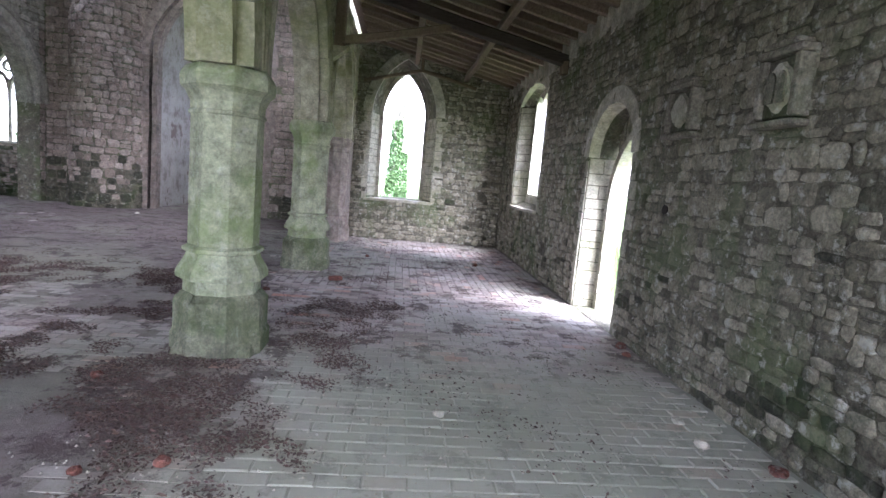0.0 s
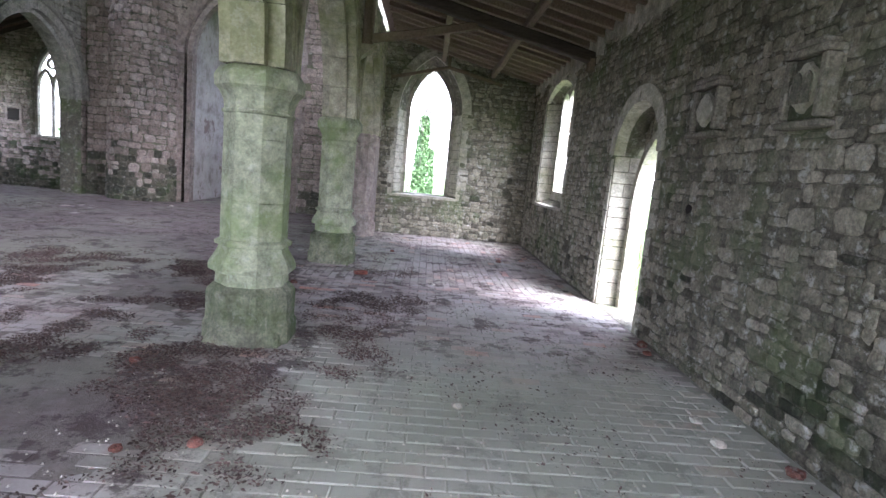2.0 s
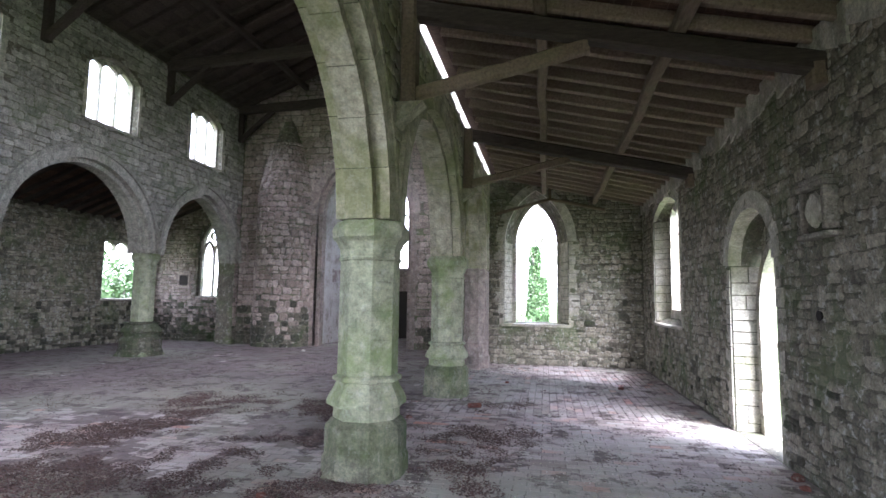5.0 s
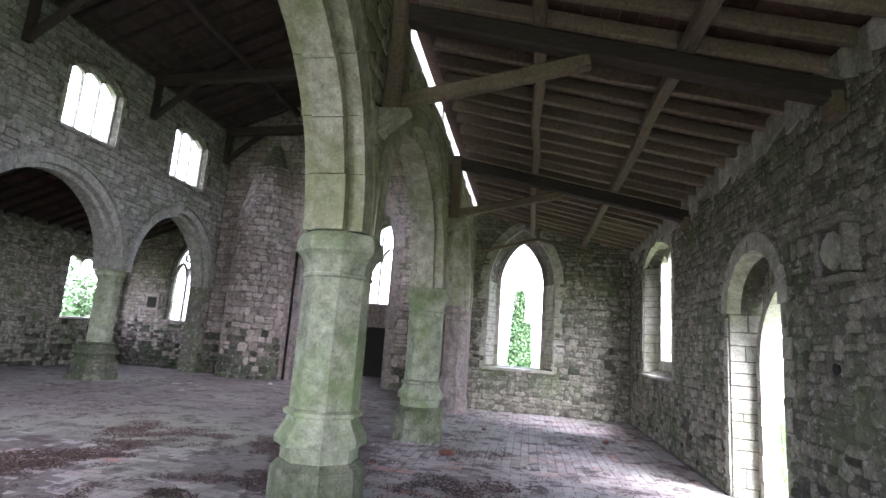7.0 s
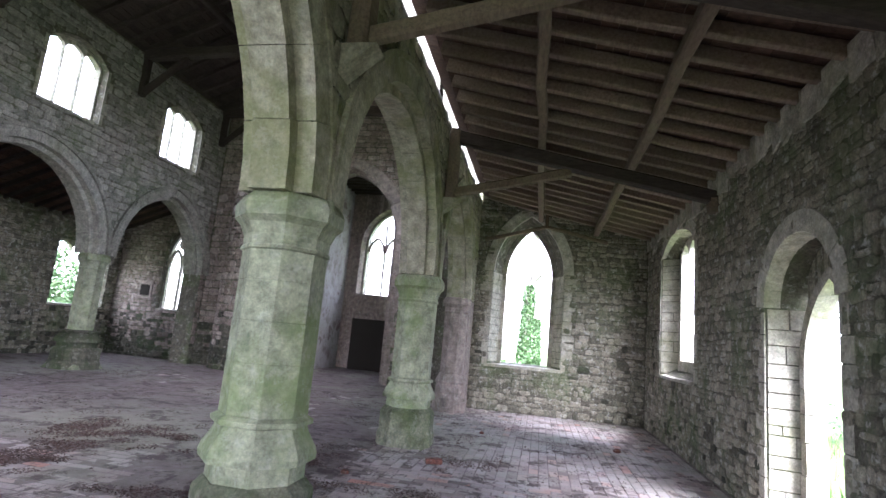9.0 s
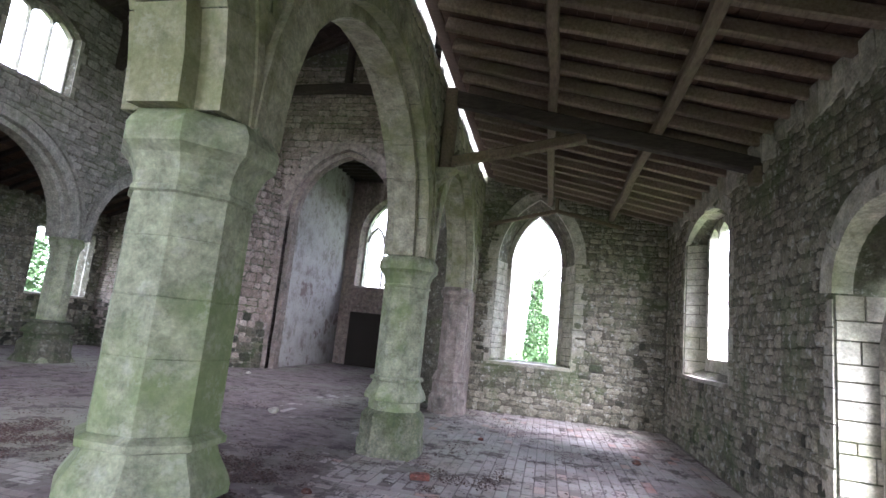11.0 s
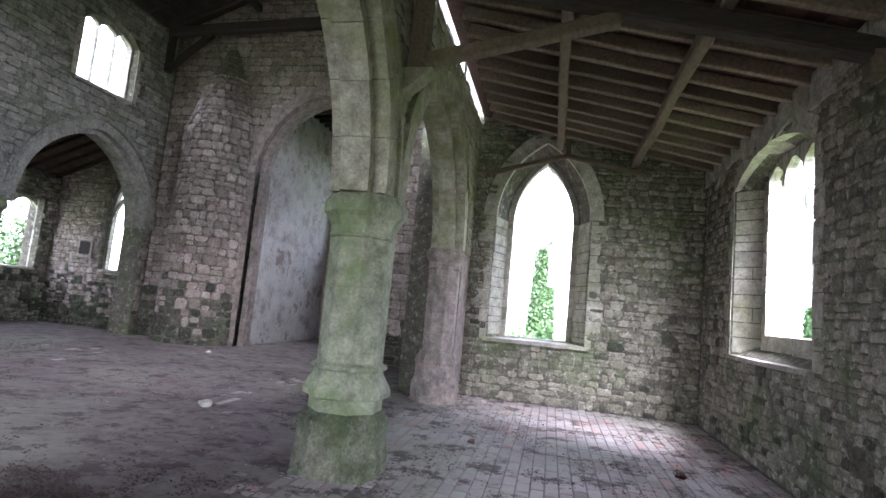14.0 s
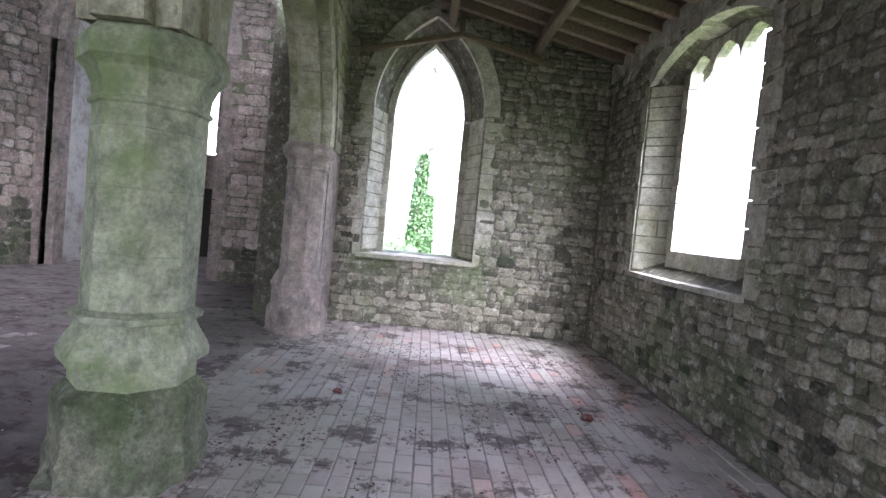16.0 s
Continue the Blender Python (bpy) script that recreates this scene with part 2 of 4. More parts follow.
class Opening:
    """Front and back outlines of a hole through a wall."""

    def __init__(self, u0, u1, sill, spring, apex, splay=0.0, head=0.0, back_sill=None):
        self.u0, self.u1, self.sill, self.spring, self.apex = u0, u1, sill, spring, apex
        self.front = arch_curve(u0, u1, spring, apex)
        self.back = arch_curve(u0 + splay, u1 - splay, spring, apex - head)
        self.back_sill = sill if back_sill is None else back_sill

    def inside(self, u, z, m):
        if not (self.u0 - m < u < self.u1 + m) or z < self.sill - m:
            return False
        if z < self.spring:
            return True
        for (a, za), (b, zb) in zip(self.front, self.front[1:]):
            if a <= u <= b:
                return z < za + (zb - za) * (u - a) / max(b - a, 1e-6) + m
        return z < self.spring + m


def wall_solid(P, u0, u1, z0, z1, thick, openings):
    """A wall with holes right through. P maps (along, up, depth) to the world."""
    bm = bmesh.new()

    def hexa(front, back):
        poly(bm, ([P(u, z, 0) for u, z in front], [P(u, z, thick) for u, z in back]))

    at = u0
    e = 0.03
    for o in sorted(openings, key=lambda o: o.u0):
        hexa([(at, z0), (o.u0 - e, z0), (o.u0 - e, z1), (at, z1)], [(at, z0), (o.u0 - e, z0), (o.u0 - e, z1), (at, z1)])
        l, r = o.u0 - e, o.u1 + e
        bl, br = o.back[0][0], o.back[-1][0]
        if o.sill > z0 + 0.01:
            hexa([(l, z0), (r, z0), (r, o.sill), (l, o.sill)], [(l, z0), (r, z0), (r, o.back_sill), (l, o.back_sill)])
        hexa([(l, o.sill), (o.u0, o.sill), (o.u0, o.spring), (l, o.spring)], [(l, o.back_sill), (bl, o.back_sill), (bl, o.spring), (l, o.spring)])
        hexa([(o.u1, o.sill), (r, o.sill), (r, o.spring), (o.u1, o.spring)], [(br, o.back_sill), (r, o.back_sill), (r, o.spring), (br, o.spring)])
        hexa([(l, o.spring), (o.u0, o.spring), (o.u0, z1), (l, z1)], [(l, o.spring), (bl, o.spring), (bl, z1), (l, z1)])
        hexa([(o.u1, o.spring), (r, o.spring), (r, z1), (o.u1, z1)], [(br, o.spring), (r, o.spring), (r, z1), (br, z1)])
        for i in range(len(o.front) - 1):
            f, g, b, c = o.front[i], o.front[i + 1], o.back[i], o.back[i + 1]
            hexa([f, g, (g[0], z1), (f[0], z1)], [b, c, (c[0], z1), (b[0], z1)])
        at = r
    hexa([(at, z0), (u1, z0), (u1, z1), (at, z1)], [(at, z0), (u1, z0), (u1, z1), (at, z1)])
    return bm


def stone_outline(r, irregular):
    j = lambda s: r.uniform(-s, s) * irregular
    c = 0.14 + 0.12 * irregular * r.random()
    pts = [(-0.5 + c, -0.5), (0.5 - c, -0.5), (0.5, -0.5 + c), (0.5, 0.5 - c), (0.5 - c, 0.5), (-0.5 + c, 0.5), (-0.5, 0.5 - c), (-0.5, -0.5 + c)]
    return [(x + j(0.09), z + j(0.09)) for x, z in pts]


def stone_unit(r, irregular):
    """Rings of a rough stone face, unit size: (x, z, depth outwards)."""
    out = stone_outline(r, irregular)
    back = [(x, z, -0.3) for x, z in out]
    mid = [(x, z, 0.45 + 0.2 * r.random()) for x, z in out]
    tilt, tilt2 = r.uniform(-0.25, 0.25), r.uniform(-0.25, 0.25)
    top = [(x * 0.8, z * 0.78, 0.95 + tilt * x + tilt2 * z) for x, z in out]
    return back, mid, top


UNITS = [stone_unit(random.Random(k), 1.0) for k in range(24)]
SQUARE = [stone_unit(random.Random(100 + k), 0.35) for k in range(16)]


def courses(r, u0, u1, z0, z1, h0, h1, w0, w1, gap):
    """Stones laid in uneven courses."""
    z = z0
    while z < z1 - 0.04:
        h = min(r.uniform(h0, h1), z1 - z)
        u = u0 - r.uniform(0, w0)
        while u < u1:
            w = r.uniform(w0, w1)
            a, b = max(u, u0), min(u + w, u1)
            if b - a > 0.05:
                if h > 1.5 * h0 and r.random() < 0.3:
                    s = r.uniform(0.4, 0.6) * h
                    yield (a + b) / 2, z + s / 2, b - a - gap, s - gap
                    yield (a + b) / 2, z + (s + h) / 2, b - a - gap, h - s - gap
                else:
                    yield (a + b) / 2, z + h / 2 + r.uniform(-0.015, 0.015), b - a - gap, h - gap + r.uniform(-0.012, 0.012)
            u += w
        z += h


def face_wall(P, wall, u0, u1, z0, z1, openings, size, near=None, proud=0.03, irregular=True, mat=None, piece=None, seed=1, name="stone", damp=0.0):
    """Lays stones on a wall's face: those within `near` as parts, the rest joined."""
    r = random.Random(seed)
    units = UNITS if irregular else SQUARE
    meshes = {}
    verts, faces, slots = [], [], []
    count = 0
    for u, z, w, h in courses(r, u0, u1, z0, z1, *size):
        if any(o.inside(u, z, 0.02) or o.inside(u - w * 0.45, z, 0.0) or o.inside(u + w * 0.45, z, 0.0) or o.inside(u, z - h * 0.45, 0) for o in openings):
            continue
        k = r.randrange(len(units))
        dep = proud * r.uniform(0.4, 1.3)
        if near and count < 300 and near[0] < u < near[1] and near[2] < z < near[3]:
            count += 1
            if k not in meshes:
                rings = units[k]
                vs = [v for ring in rings for v in ring]
                fs = [(a * 8 + i, a * 8 + (i + 1) % 8, a * 8 + 8 + (i + 1) % 8, a * 8 + 8 + i) for a in range(2) for i in range(8)] + [tuple(range(16, 24))]
                me = bpy.data.meshes.new(name)
                o0, ou, oz, od = Vector(P(0, 0, 0)), Vector(P(1, 0, 0)), Vector(P(0, 1, 0)), Vector(P(0, 0, -1))
                eu, ez, ed = ou - o0, oz - o0, od - o0
                if eu.cross(ez).dot(ed) < 0:
                    fs = [f[::-1] for f in fs]
                me.from_pydata([tuple(eu * x + ez * zz + ed * d) for x, zz, d in vs], [], fs)
                me.materials.append(piece)
                if irregular:
                    me.shade_smooth()
                meshes[k] = (me, eu, ez, ed)
            me, eu, ez, ed = meshes[k]
            ob = new(name, me)
            ob.location = P(u, z, 0)
            ob.scale = [abs(eu[i]) * w + abs(ez[i]) * h + abs(ed[i]) * dep for i in range(3)]
            ob.parent = wall
            continue
        base = len(verts)
        for ring in units[k]:
            verts += [P(u + x * w, z + zz * h, -d * dep) for x, zz, d in ring]
        flip = Vector(P(1, 0, 0)) - Vector(P(0, 0, 0))
        s = flip.cross(Vector(P(0, 1, 0)) - Vector(P(0, 0, 0))).dot(Vector(P(0, 0, -1)) - Vector(P(0, 0, 0))) < 0
        fs = [(base + a * 8 + i, base + a * 8 + (i + 1) % 8, base + a * 8 + 8 + (i + 1) % 8, base + a * 8 + 8 + i) for a in range(2) for i in range(8)] + [tuple(range(base + 16, base + 24))]
        faces += [f[::-1] for f in fs] if s else fs
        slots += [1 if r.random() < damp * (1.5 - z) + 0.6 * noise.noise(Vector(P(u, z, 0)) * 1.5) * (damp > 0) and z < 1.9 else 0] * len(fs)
    me = bpy.data.meshes.new("stonework")
    me.from_pydata(verts, [], faces)
    me.materials.append(mat)
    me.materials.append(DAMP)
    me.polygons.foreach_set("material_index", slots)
    if irregular:
        me.shade_smooth()
    ob = new("stonework", me)
    ob.parent = wall
    tagged(ob, kind="stuff")


def ring_stones(P, curve, d0, d1, inner, outer, r, every=2, jitter=0.008, split=None):
    """Voussoirs along a curve, from `inner` below it to `outer` above it, between depths d0 and d1."""
    bm = bmesh.new()
    n = len(curve)

    def off(i, k):
        a, b = curve[max(i - 1, 0)], curve[min(i + 1, n - 1)]
        tx, tz = b[0] - a[0], b[1] - a[1]
        L = math.hypot(tx, tz) or 1
        return curve[i][0] - tz / L * k, curve[i][1] + tx / L * k

    i = 0
    while i < n - 1:
        j = min(i + every, n - 1)
        ins, outs = [off(k, -inner) for k in range(i, j + 1)], [off(k, outer) for k in range(j, i - 1, -1)]
        ring = ins + outs
        cu, cz = sum(p[0] for p in ring) / len(ring), sum(p[1] for p in ring) / len(ring)
        ring = [(cu + (u - cu) * 0.985, cz + (z - cz) * 0.985) for u, z in ring]
        e = r.uniform(-jitter, jitter)
        poly(bm, ([P(u, z, d0 + e) for u, z in ring], [P(u, z, d1) for u, z in ring]))
        if split:
            split(bm)
            bm = bmesh.new()
        i = j
    return bm


def jamb_stones(P, u, side, z0, z1, d0, d1, r, w=(0.12, 0.3), h=(0.2, 0.34), split=None):
    """Squared quoins up the edge of an opening; side -1 or 1 is the way off the hole."""
    bm = bmesh.new()
    z = z0
    while z < z1 - 0.05:
        hh = min(r.uniform(*h), z1 - z)
        ww = r.uniform(*w)
        a, b = sorted((u, u + side * ww))
        e = r.uniform(-0.006, 0.006)
        ring = [(a, z + 0.006), (b, z + 0.006), (b, z + hh - 0.006), (a, z + hh - 0.006)]
        poly(bm, ([P(p, q, d0 + e) for p, q in ring], [P(p, q, d1) for p, q in ring]))
        if split:
            split(bm)
            bm = bmesh.new()
        z += hh
    return bm


def lathe8(bm, rings, turn=22.5, at=(0, 0), sides=8):
    """A closed octagonal solid from (radius, z) rings."""
    all_rings = []
    for rad, z in rings:
        rr = rad / math.cos(math.pi / sides)
        all_rings.append([bm.verts.new((at[0] + rr * math.cos(radians(turn + 360 / sides * i)), at[1] + rr * math.sin(radians(turn + 360 / sides * i)), z)) for i in range(sides)])
    for a, b in zip(all_rings, all_rings[1:]):
        for i in range(sides):
            bm.faces.new((a[i], a[(i + 1) % sides], b[(i + 1) % sides], b[i]))
    bm.faces.new(all_rings[0][::-1])
    bm.faces.new(all_rings[-1])


# ---- plan ----
X_S, Y_E, X_A, X_N, X_W = 0.0, 11.23, -4.0, -12.65, -16.3
Y_C, Y_NE = 14.0, 14.5
Y_W = -6.5
TOP_S, TOP_A, TOP_N = 3.97, 4.74, 8.0
MID_N, RIDGE = -8.35, 9.95
HALF = 0.22
P_S = lambda u, z, d: (X_S + d, u, z)
P_E = lambda u, z, d: (u, Y_E + d, z)
P_AS = lambda u, z, d: (X_A + HALF - d, u, z)
P_N = lambda u, z, d: (X_N - d, u, z)
P_C = lambda u, z, d: (u, Y_C + d, z)
P_NW = lambda u, z, d: (X_W - d, u, z)
P_NE = lambda u, z, d: (u, Y_NE + d, z)
P_WEST = lambda u, z, d: (u, Y_W - d, z)

# ---- ground and floor ----
bm = bmesh.new()
bmesh.ops.create_grid(bm, x_segments=60, y_segments=60, size=400)
for v in bm.verts:
    far = max(0.0, v.co.length - 30)
    v.co.z = -0.22 + 0.004 * far * noise.noise(v.co * 0.02)
structure("ground", bm, TURF, "rough green turf around the ruined church", "ground")
bm = bmesh.new()
bmesh.ops.create_grid(bm, x_segments=170, y_segments=240, size=1)
for v in bm.verts:
    v.co.x, v.co.y = -8.2 + v.co.x * 8.95, 6.3 + v.co.y * 13.3
    q = v.co.copy()
    v.co.z = (-0.002 if q.x < -3.6 else -0.005) + 0.011 * min(1.0, max(0.0, (-q.x - 4.1) / 0.8)) * min(1.0, max(0.0, (q.y - 3.0) / 2.0)) + 0.010 * noise.noise(q * 0.7) + 0.006 * noise.noise(q * 3.1)
FLOOR = structure("floor", bm, EARTH, "worn brick floor strewn with dusty earth", "floor")

# ---- south aisle wall ----
DOOR = Opening(3.66, 5.06, 0.0, 2.08, 2.74, 0.10, 0.05)
SWIN = Opening(7.62, 9.88, 1.15, 3.38, 3.70, 0.40, 0.10, 1.42)
# unseen window behind the camera, added to light the aisle
S_FILL_WIN = Opening(-4.9, -2.9, 1.17, 3.15, 3.62, 0.35, 0.05, 1.35)
S_OPEN = [DOOR, SWIN, S_FILL_WIN]
WALL_S = structure("wall_south", wall_solid(P_S, Y_W, Y_E + 0.75, -0.2, TOP_S, 0.46, S_OPEN), MORTAR, "damp rubble stone aisle wall with green moss", "wall")
EWIN = Opening(-3.40, -1.78, 0.97, 3.10, 4.46, 0.27, 0.24, 1.04)
WALL_E = structure("wall_east", wall_solid(P_E, X_A - 0.85, 0.0, -0.2, 5.0, 0.75, [EWIN]), MORTAR, "dark rubble stone end wall with pointed window", "wall")

# ---- south arcade ----
PY = [-5.7, -1.72, 2.47, 6.57]
RESP = 10.22
S_ARCH = [Opening(a + 0.27, b - 0.27, 0.0, 2.32, 4.08) for a, b in zip(PY, PY[1:] + [RESP + 0.25])]
ARC = [Opening(o.u0, o.u1, 2.32, 2.33, 4.08) for o in S_ARCH]
for o, s in zip(ARC, S_ARCH):
    o.front, o.back = s.front, s.front
bm = bmesh.new()
for o in S_ARCH:
    for (a, za), (b, zb) in zip(o.front, o.front[1:]):
        poly(bm, ([P_AS(u, z, 0.0) for u, z in ((a, za), (b, zb), (b, TOP_A), (a, TOP_A))], [P_AS(u, z, 2 * HALF) for u, z in ((a, za), (b, zb), (b, TOP_A), (a, TOP_A))]))
for a, c in [(y - 0.27, y + 0.27) for y in PY] + [(RESP - 0.02, Y_E)]:
    ring = ((a, 2.32), (c, 2.32), (c, TOP_A), (a, TOP_A))
    poly(bm, ([P_AS(u, z, 0.0) for u, z in ring], [P_AS(u, z, 2 * HALF) for u, z in ring]))
WALL_A = structure("wall_arcade_south", bm, MORTAR, "mossy stone arcade wall with a broken top", "wall")
# ---- north arcade and clerestory ----
NY = [-3.35, 1.15, 5.6, 10.05]
N_RESP = 13.72
N_ARCH = [Opening(a + 0.27, b - 0.27, 0.0, 2.70, 4.72) for a, b in zip(NY, NY[1:] + [N_RESP + 0.27])]
CLER = [Opening(a, a + 1.55, 5.62, 6.98, 7.32, 0.05, 0.03, 5.67) for a in (0.4, 4.0, 7.55, 11.15)]
bm = bmesh.new()
for o in N_ARCH:
    for (a, za), (b, zb) in zip(o.front, o.front[1:]):
        poly(bm, ([P_N(u, z, 0.0) for u, z in ((a, za), (b, zb), (b, 5.1), (a, 5.1))], [P_N(u, z, 0.6) for u, z in ((a, za), (b, zb), (b, 5.1), (a, 5.1))]))
for y in NY:
    box(bm, X_N - 0.6, X_N, y - 0.27, y + 0.27, 2.70, 5.1)
box(bm, X_N - 0.6, X_N, N_RESP, Y_NE, -0.1, 5.1)
box(bm, X_N - 0.6, X_N, Y_W, NY[0] - 0.27, -0.1, 5.1)
up = wall_solid(P_N, Y_W, Y_NE, 5.1, TOP_N, 0.34, CLER)
tmp = bpy.data.meshes.new("tmp")
up.to_mesh(tmp)
up.free()
bm.from_mesh(tmp)
bpy.data.meshes.remove(tmp)
WALL_N = structure("wall_nave_north", bm, MORTAR, "grey coursed stone arcade wall with clerestory windows", "wall")

# ---- chancel arch wall ----
CARCH = Opening(-9.87, -6.58, 0.0, 4.35, 6.42)
WALL_C = structure("wall_chancel_arch", wall_solid(P_C, X_N - 0.3, X_A - HALF, -0.1, 10.1, 0.6, [CARCH]), MORTAR, "pinkish stone wall with tall pointed chancel arch", "wall")

# ---- north aisle ----
LWIN = Opening(12.15, 14.1, 1.42, 3.38, 3.42, 0.10, 0.02, 1.46)
LWIN_C = Opening(0.9, 2.6, 1.30, 2.98, 3.02, 0.10, 0.02, 1.34)
WALL_NN = structure("wall_north", wall_solid(P_NW, Y_W, Y_NE, -0.2, 4.12, 0.4, [LWIN, LWIN_C]), MORTAR, "dark rubble wall of the far aisle", "wall")
GWIN = Opening(-14.62, -13.55, 1.56, 3.25, 4.28, 0.05, 0.03, 1.60)
WALL_NE = structure("wall_north_east", wall_solid(P_NE, X_W - 0.4, X_N - 0.3, -0.2, 5.5, 0.32, [GWIN]), MORTAR, "far aisle end wall with traceried window", "wall")

# ---- chancel ----
Y_CE = 18.8
P_CE = lambda u, z, d: (u, Y_CE + d, z)
CWIN = Opening(-9.42, -6.95, 2.80, 4.8, 6.35, 0.2, 0.05, 2.90)
WALL_CE = structure("wall_chancel_east", wall_solid(P_CE, -10.7, -5.7, -0.1, 7.4, 0.6, [CWIN]), PINK, "pinkish chancel end wall with traceried window", "wall")
bm = bmesh.new()
box(bm, -10.6, -9.9, Y_C + 0.6, Y_CE, -0.1, 7.0)
structure("wall_chancel_north", bm, PLASTER, "chancel side wall with flaking white plaster", "wall")
bm = bmesh.new()
box(bm, -6.5, -5.9, Y_C + 0.6, Y_CE, -0.1, 7.0)
structure("wall_chancel_south", bm, PLASTER, "chancel side wall with stained plaster", "wall")
bm = bmesh.new()
box(bm, -10.55, -5.95, Y_C + 0.62, Y_CE, 7.0, 7.06)
for i in range(11):
    box(bm, -9.89, -6.51, Y_C + 0.8 + i * 0.38, Y_C + 0.9 + i * 0.38, 6.85, 6.997)
structure("ceiling_chancel", bm, WOOD_DARK, "dark boarded chancel ceiling on rafters", "ceiling")

# ---- unseen west end, which closes the place; openings added and sized for light ----
W_FILL_WIN = Opening(-9.5, -6.0, 1.0, 4.2, 6.6, 0.1, 0.1)
W_FILL_DOOR = Opening(-3.2, -0.5, 0.1, 2.6, 3.7, 0.05, 0.05)
WALL_W = structure("wall_west_unseen", wall_solid(P_WEST, X_W - 0.7, 0.85, -0.2, 10.1, 0.8, [W_FILL_WIN, W_FILL_DOOR]), RUBBLE, "unseen rubble stone west wall, its added openings sized to let in light", "wall")
# unseen south clerestory: solid lengths and gaps chosen to ration light into the nave
bm = bmesh.new()
for y0_, y1_ in ((-6.5, -4.9), (-3.7, -0.9), (0.3, 2.9), (4.1, 6.7), (7.9, 10.4), (11.6, Y_C)):
    box(bm, X_A - HALF, X_A - 0.02, y0_, y1_, TOP_A - 0.02, 7.0)
box(bm, X_A - HALF, X_A - 0.02, Y_W, Y_C, 7.0, TOP_N)
box(bm, X_A - HALF, X_A - 0.02, Y_E + 0.75, Y_C, -0.1, TOP_A - 0.02)
structure("wall_clerestory_south_unseen", bm, NAVE, "unseen thin clerestory wall, its added gaps spaced to set the nave light", "wall")


# ---- roofs ----
def slope_roof(name, label, x0, z0, x1, z1, y0, y1, rafter, mats, step=0.40, reach=1.0):
    """Boards laid across rafters that run up the slope, in one mesh."""
    bm = bmesh.new()
    L = math.hypot(x1 - x0, z1 - z0)
    nx, nz = -(z1 - z0) / L, (x1 - x0) / L
    if nz < 0:
        nx, nz = -nx, -nz
    n = int(L / 0.16)
    for i in range(n):
        a, b = i / n, (i + 0.965) / n
        off = rng.uniform(0, 0.012)
        y = y0
        while y < y1:
            ye = min(y1, y + rng.uniform(1.6, 3.2))
            p = [(x0 + (x1 - x0) * s, z0 + (z1 - z0) * s) for s in (a, b)]
            ring = [(p[0][0] + nx * off, p[0][1] + nz * off), (p[1][0] + nx * off, p[1][1] + nz * off), (p[1][0] + nx * (off + 0.02), p[1][1] + nz * (off + 0.02)), (p[0][0] + nx * (off + 0.02), p[0][1] + nz * (off + 0.02))]
            poly(bm, ([(x, y, z) for x, z in ring], [(x, ye - 0.006, z) for x, z in ring]))
            y = ye
    nb = len(bm.faces)
    for f in bm.faces:
        f.material_index = 0
    ring = [(x0 + nx * 0.05, z0 + nz * 0.05), (x1 + nx * 0.05, z1 + nz * 0.05), (x1 + nx * 0.09, z1 + nz * 0.09), (x0 + nx * 0.09, z0 + nz * 0.09)]
    for f in poly(bm, ([(x, y0, z) for x, z in ring], [(x, y1, z) for x, z in ring])):
        f.material_index = 1
    before = set(bm.faces)
    y = y0 + 0.15
    w, h = rafter
    while y < y1 - 0.1:
        beam(bm, (x0 - nx * h / 2, y + rng.uniform(-0.02, 0.02), z0 - nz * h / 2), (x0 + (x1 - x0) * reach - nx * h / 2, y + rng.uniform(-0.02, 0.02), z0 + (z1 - z0) * reach - nz * h / 2), w, h, 0.008)
        y += step
    for f in bm.faces:
        if f not in before:
            f.material_index = 1
    bmesh.ops.recalc_face_normals(bm, faces=[f for f in bm.faces if f not in before])
    return structure(name, bm, mats, label, "ceiling")


RZ = lambda x: 4.03 - 0.225 * x
slope_roof("ceiling_south_aisle", "low sloping aisle roof of boards on rafters", 0.35, RZ(0.35), -3.76, RZ(-3.76), Y_W, Y_E - 0.01, (0.085, 0.145), [BOARD, RAFTER], 0.39, 0.94)
slope_roof("ceiling_nave_north", "dark boarded nave roof slope", X_N - 0.3, TOP_N + 0.03, MID_N, RIDGE, Y_W, Y_C - 0.01, (0.09, 0.12), [WOOD_DARK, WOOD_DARK], 0.55)
slope_roof("ceiling_nave_south", "dark boarded nave roof slope", X_A - 0.02, TOP_N + 0.03, MID_N, RIDGE, Y_W, Y_C - 0.01, (0.09, 0.12), [WOOD_DARK, WOOD_DARK], 0.55)
slope_roof("ceiling_north_aisle", "low sloping roof of the far aisle", X_W - 0.3, 4.05, X_N - 0.55, 5.32, Y_W, Y_NE - 0.01, (0.08, 0.11), [BOARD, WOOD_DARK], 0.45)


def single(name, a, b, w, h, mat, label, category, group="", wob=0.012):
    bm = bmesh.new()
    beam(bm, a, b, w, h, wob)
    bmesh.ops.recalc_face_normals(bm, faces=bm.faces[:])
    return tagged(new(name, mesh_from(name, bm, mat)), label, category, group)


for xa in (-1.14, -2.38):
    single("purlin", (xa, Y_W, RZ(xa) - 0.195), (xa, Y_E - 0.02, RZ(xa) - 0.195), 0.12, 0.14, WOOD_BEAM, "long weathered roof purlin under the aisle rafters", "purlin", "aisle purlins", 0.02)
for x in (-10.4, -6.3):
    z = RIDGE - abs(x - MID_N) * 0.445 - 0.26
    single("purlin", (x, Y_W, z), (x, Y_C - 0.03, z), 0.16, 0.18, WOOD_DARK, "dark heavy roof purlin in the nave", "purlin", "nave purlins", 0.02)


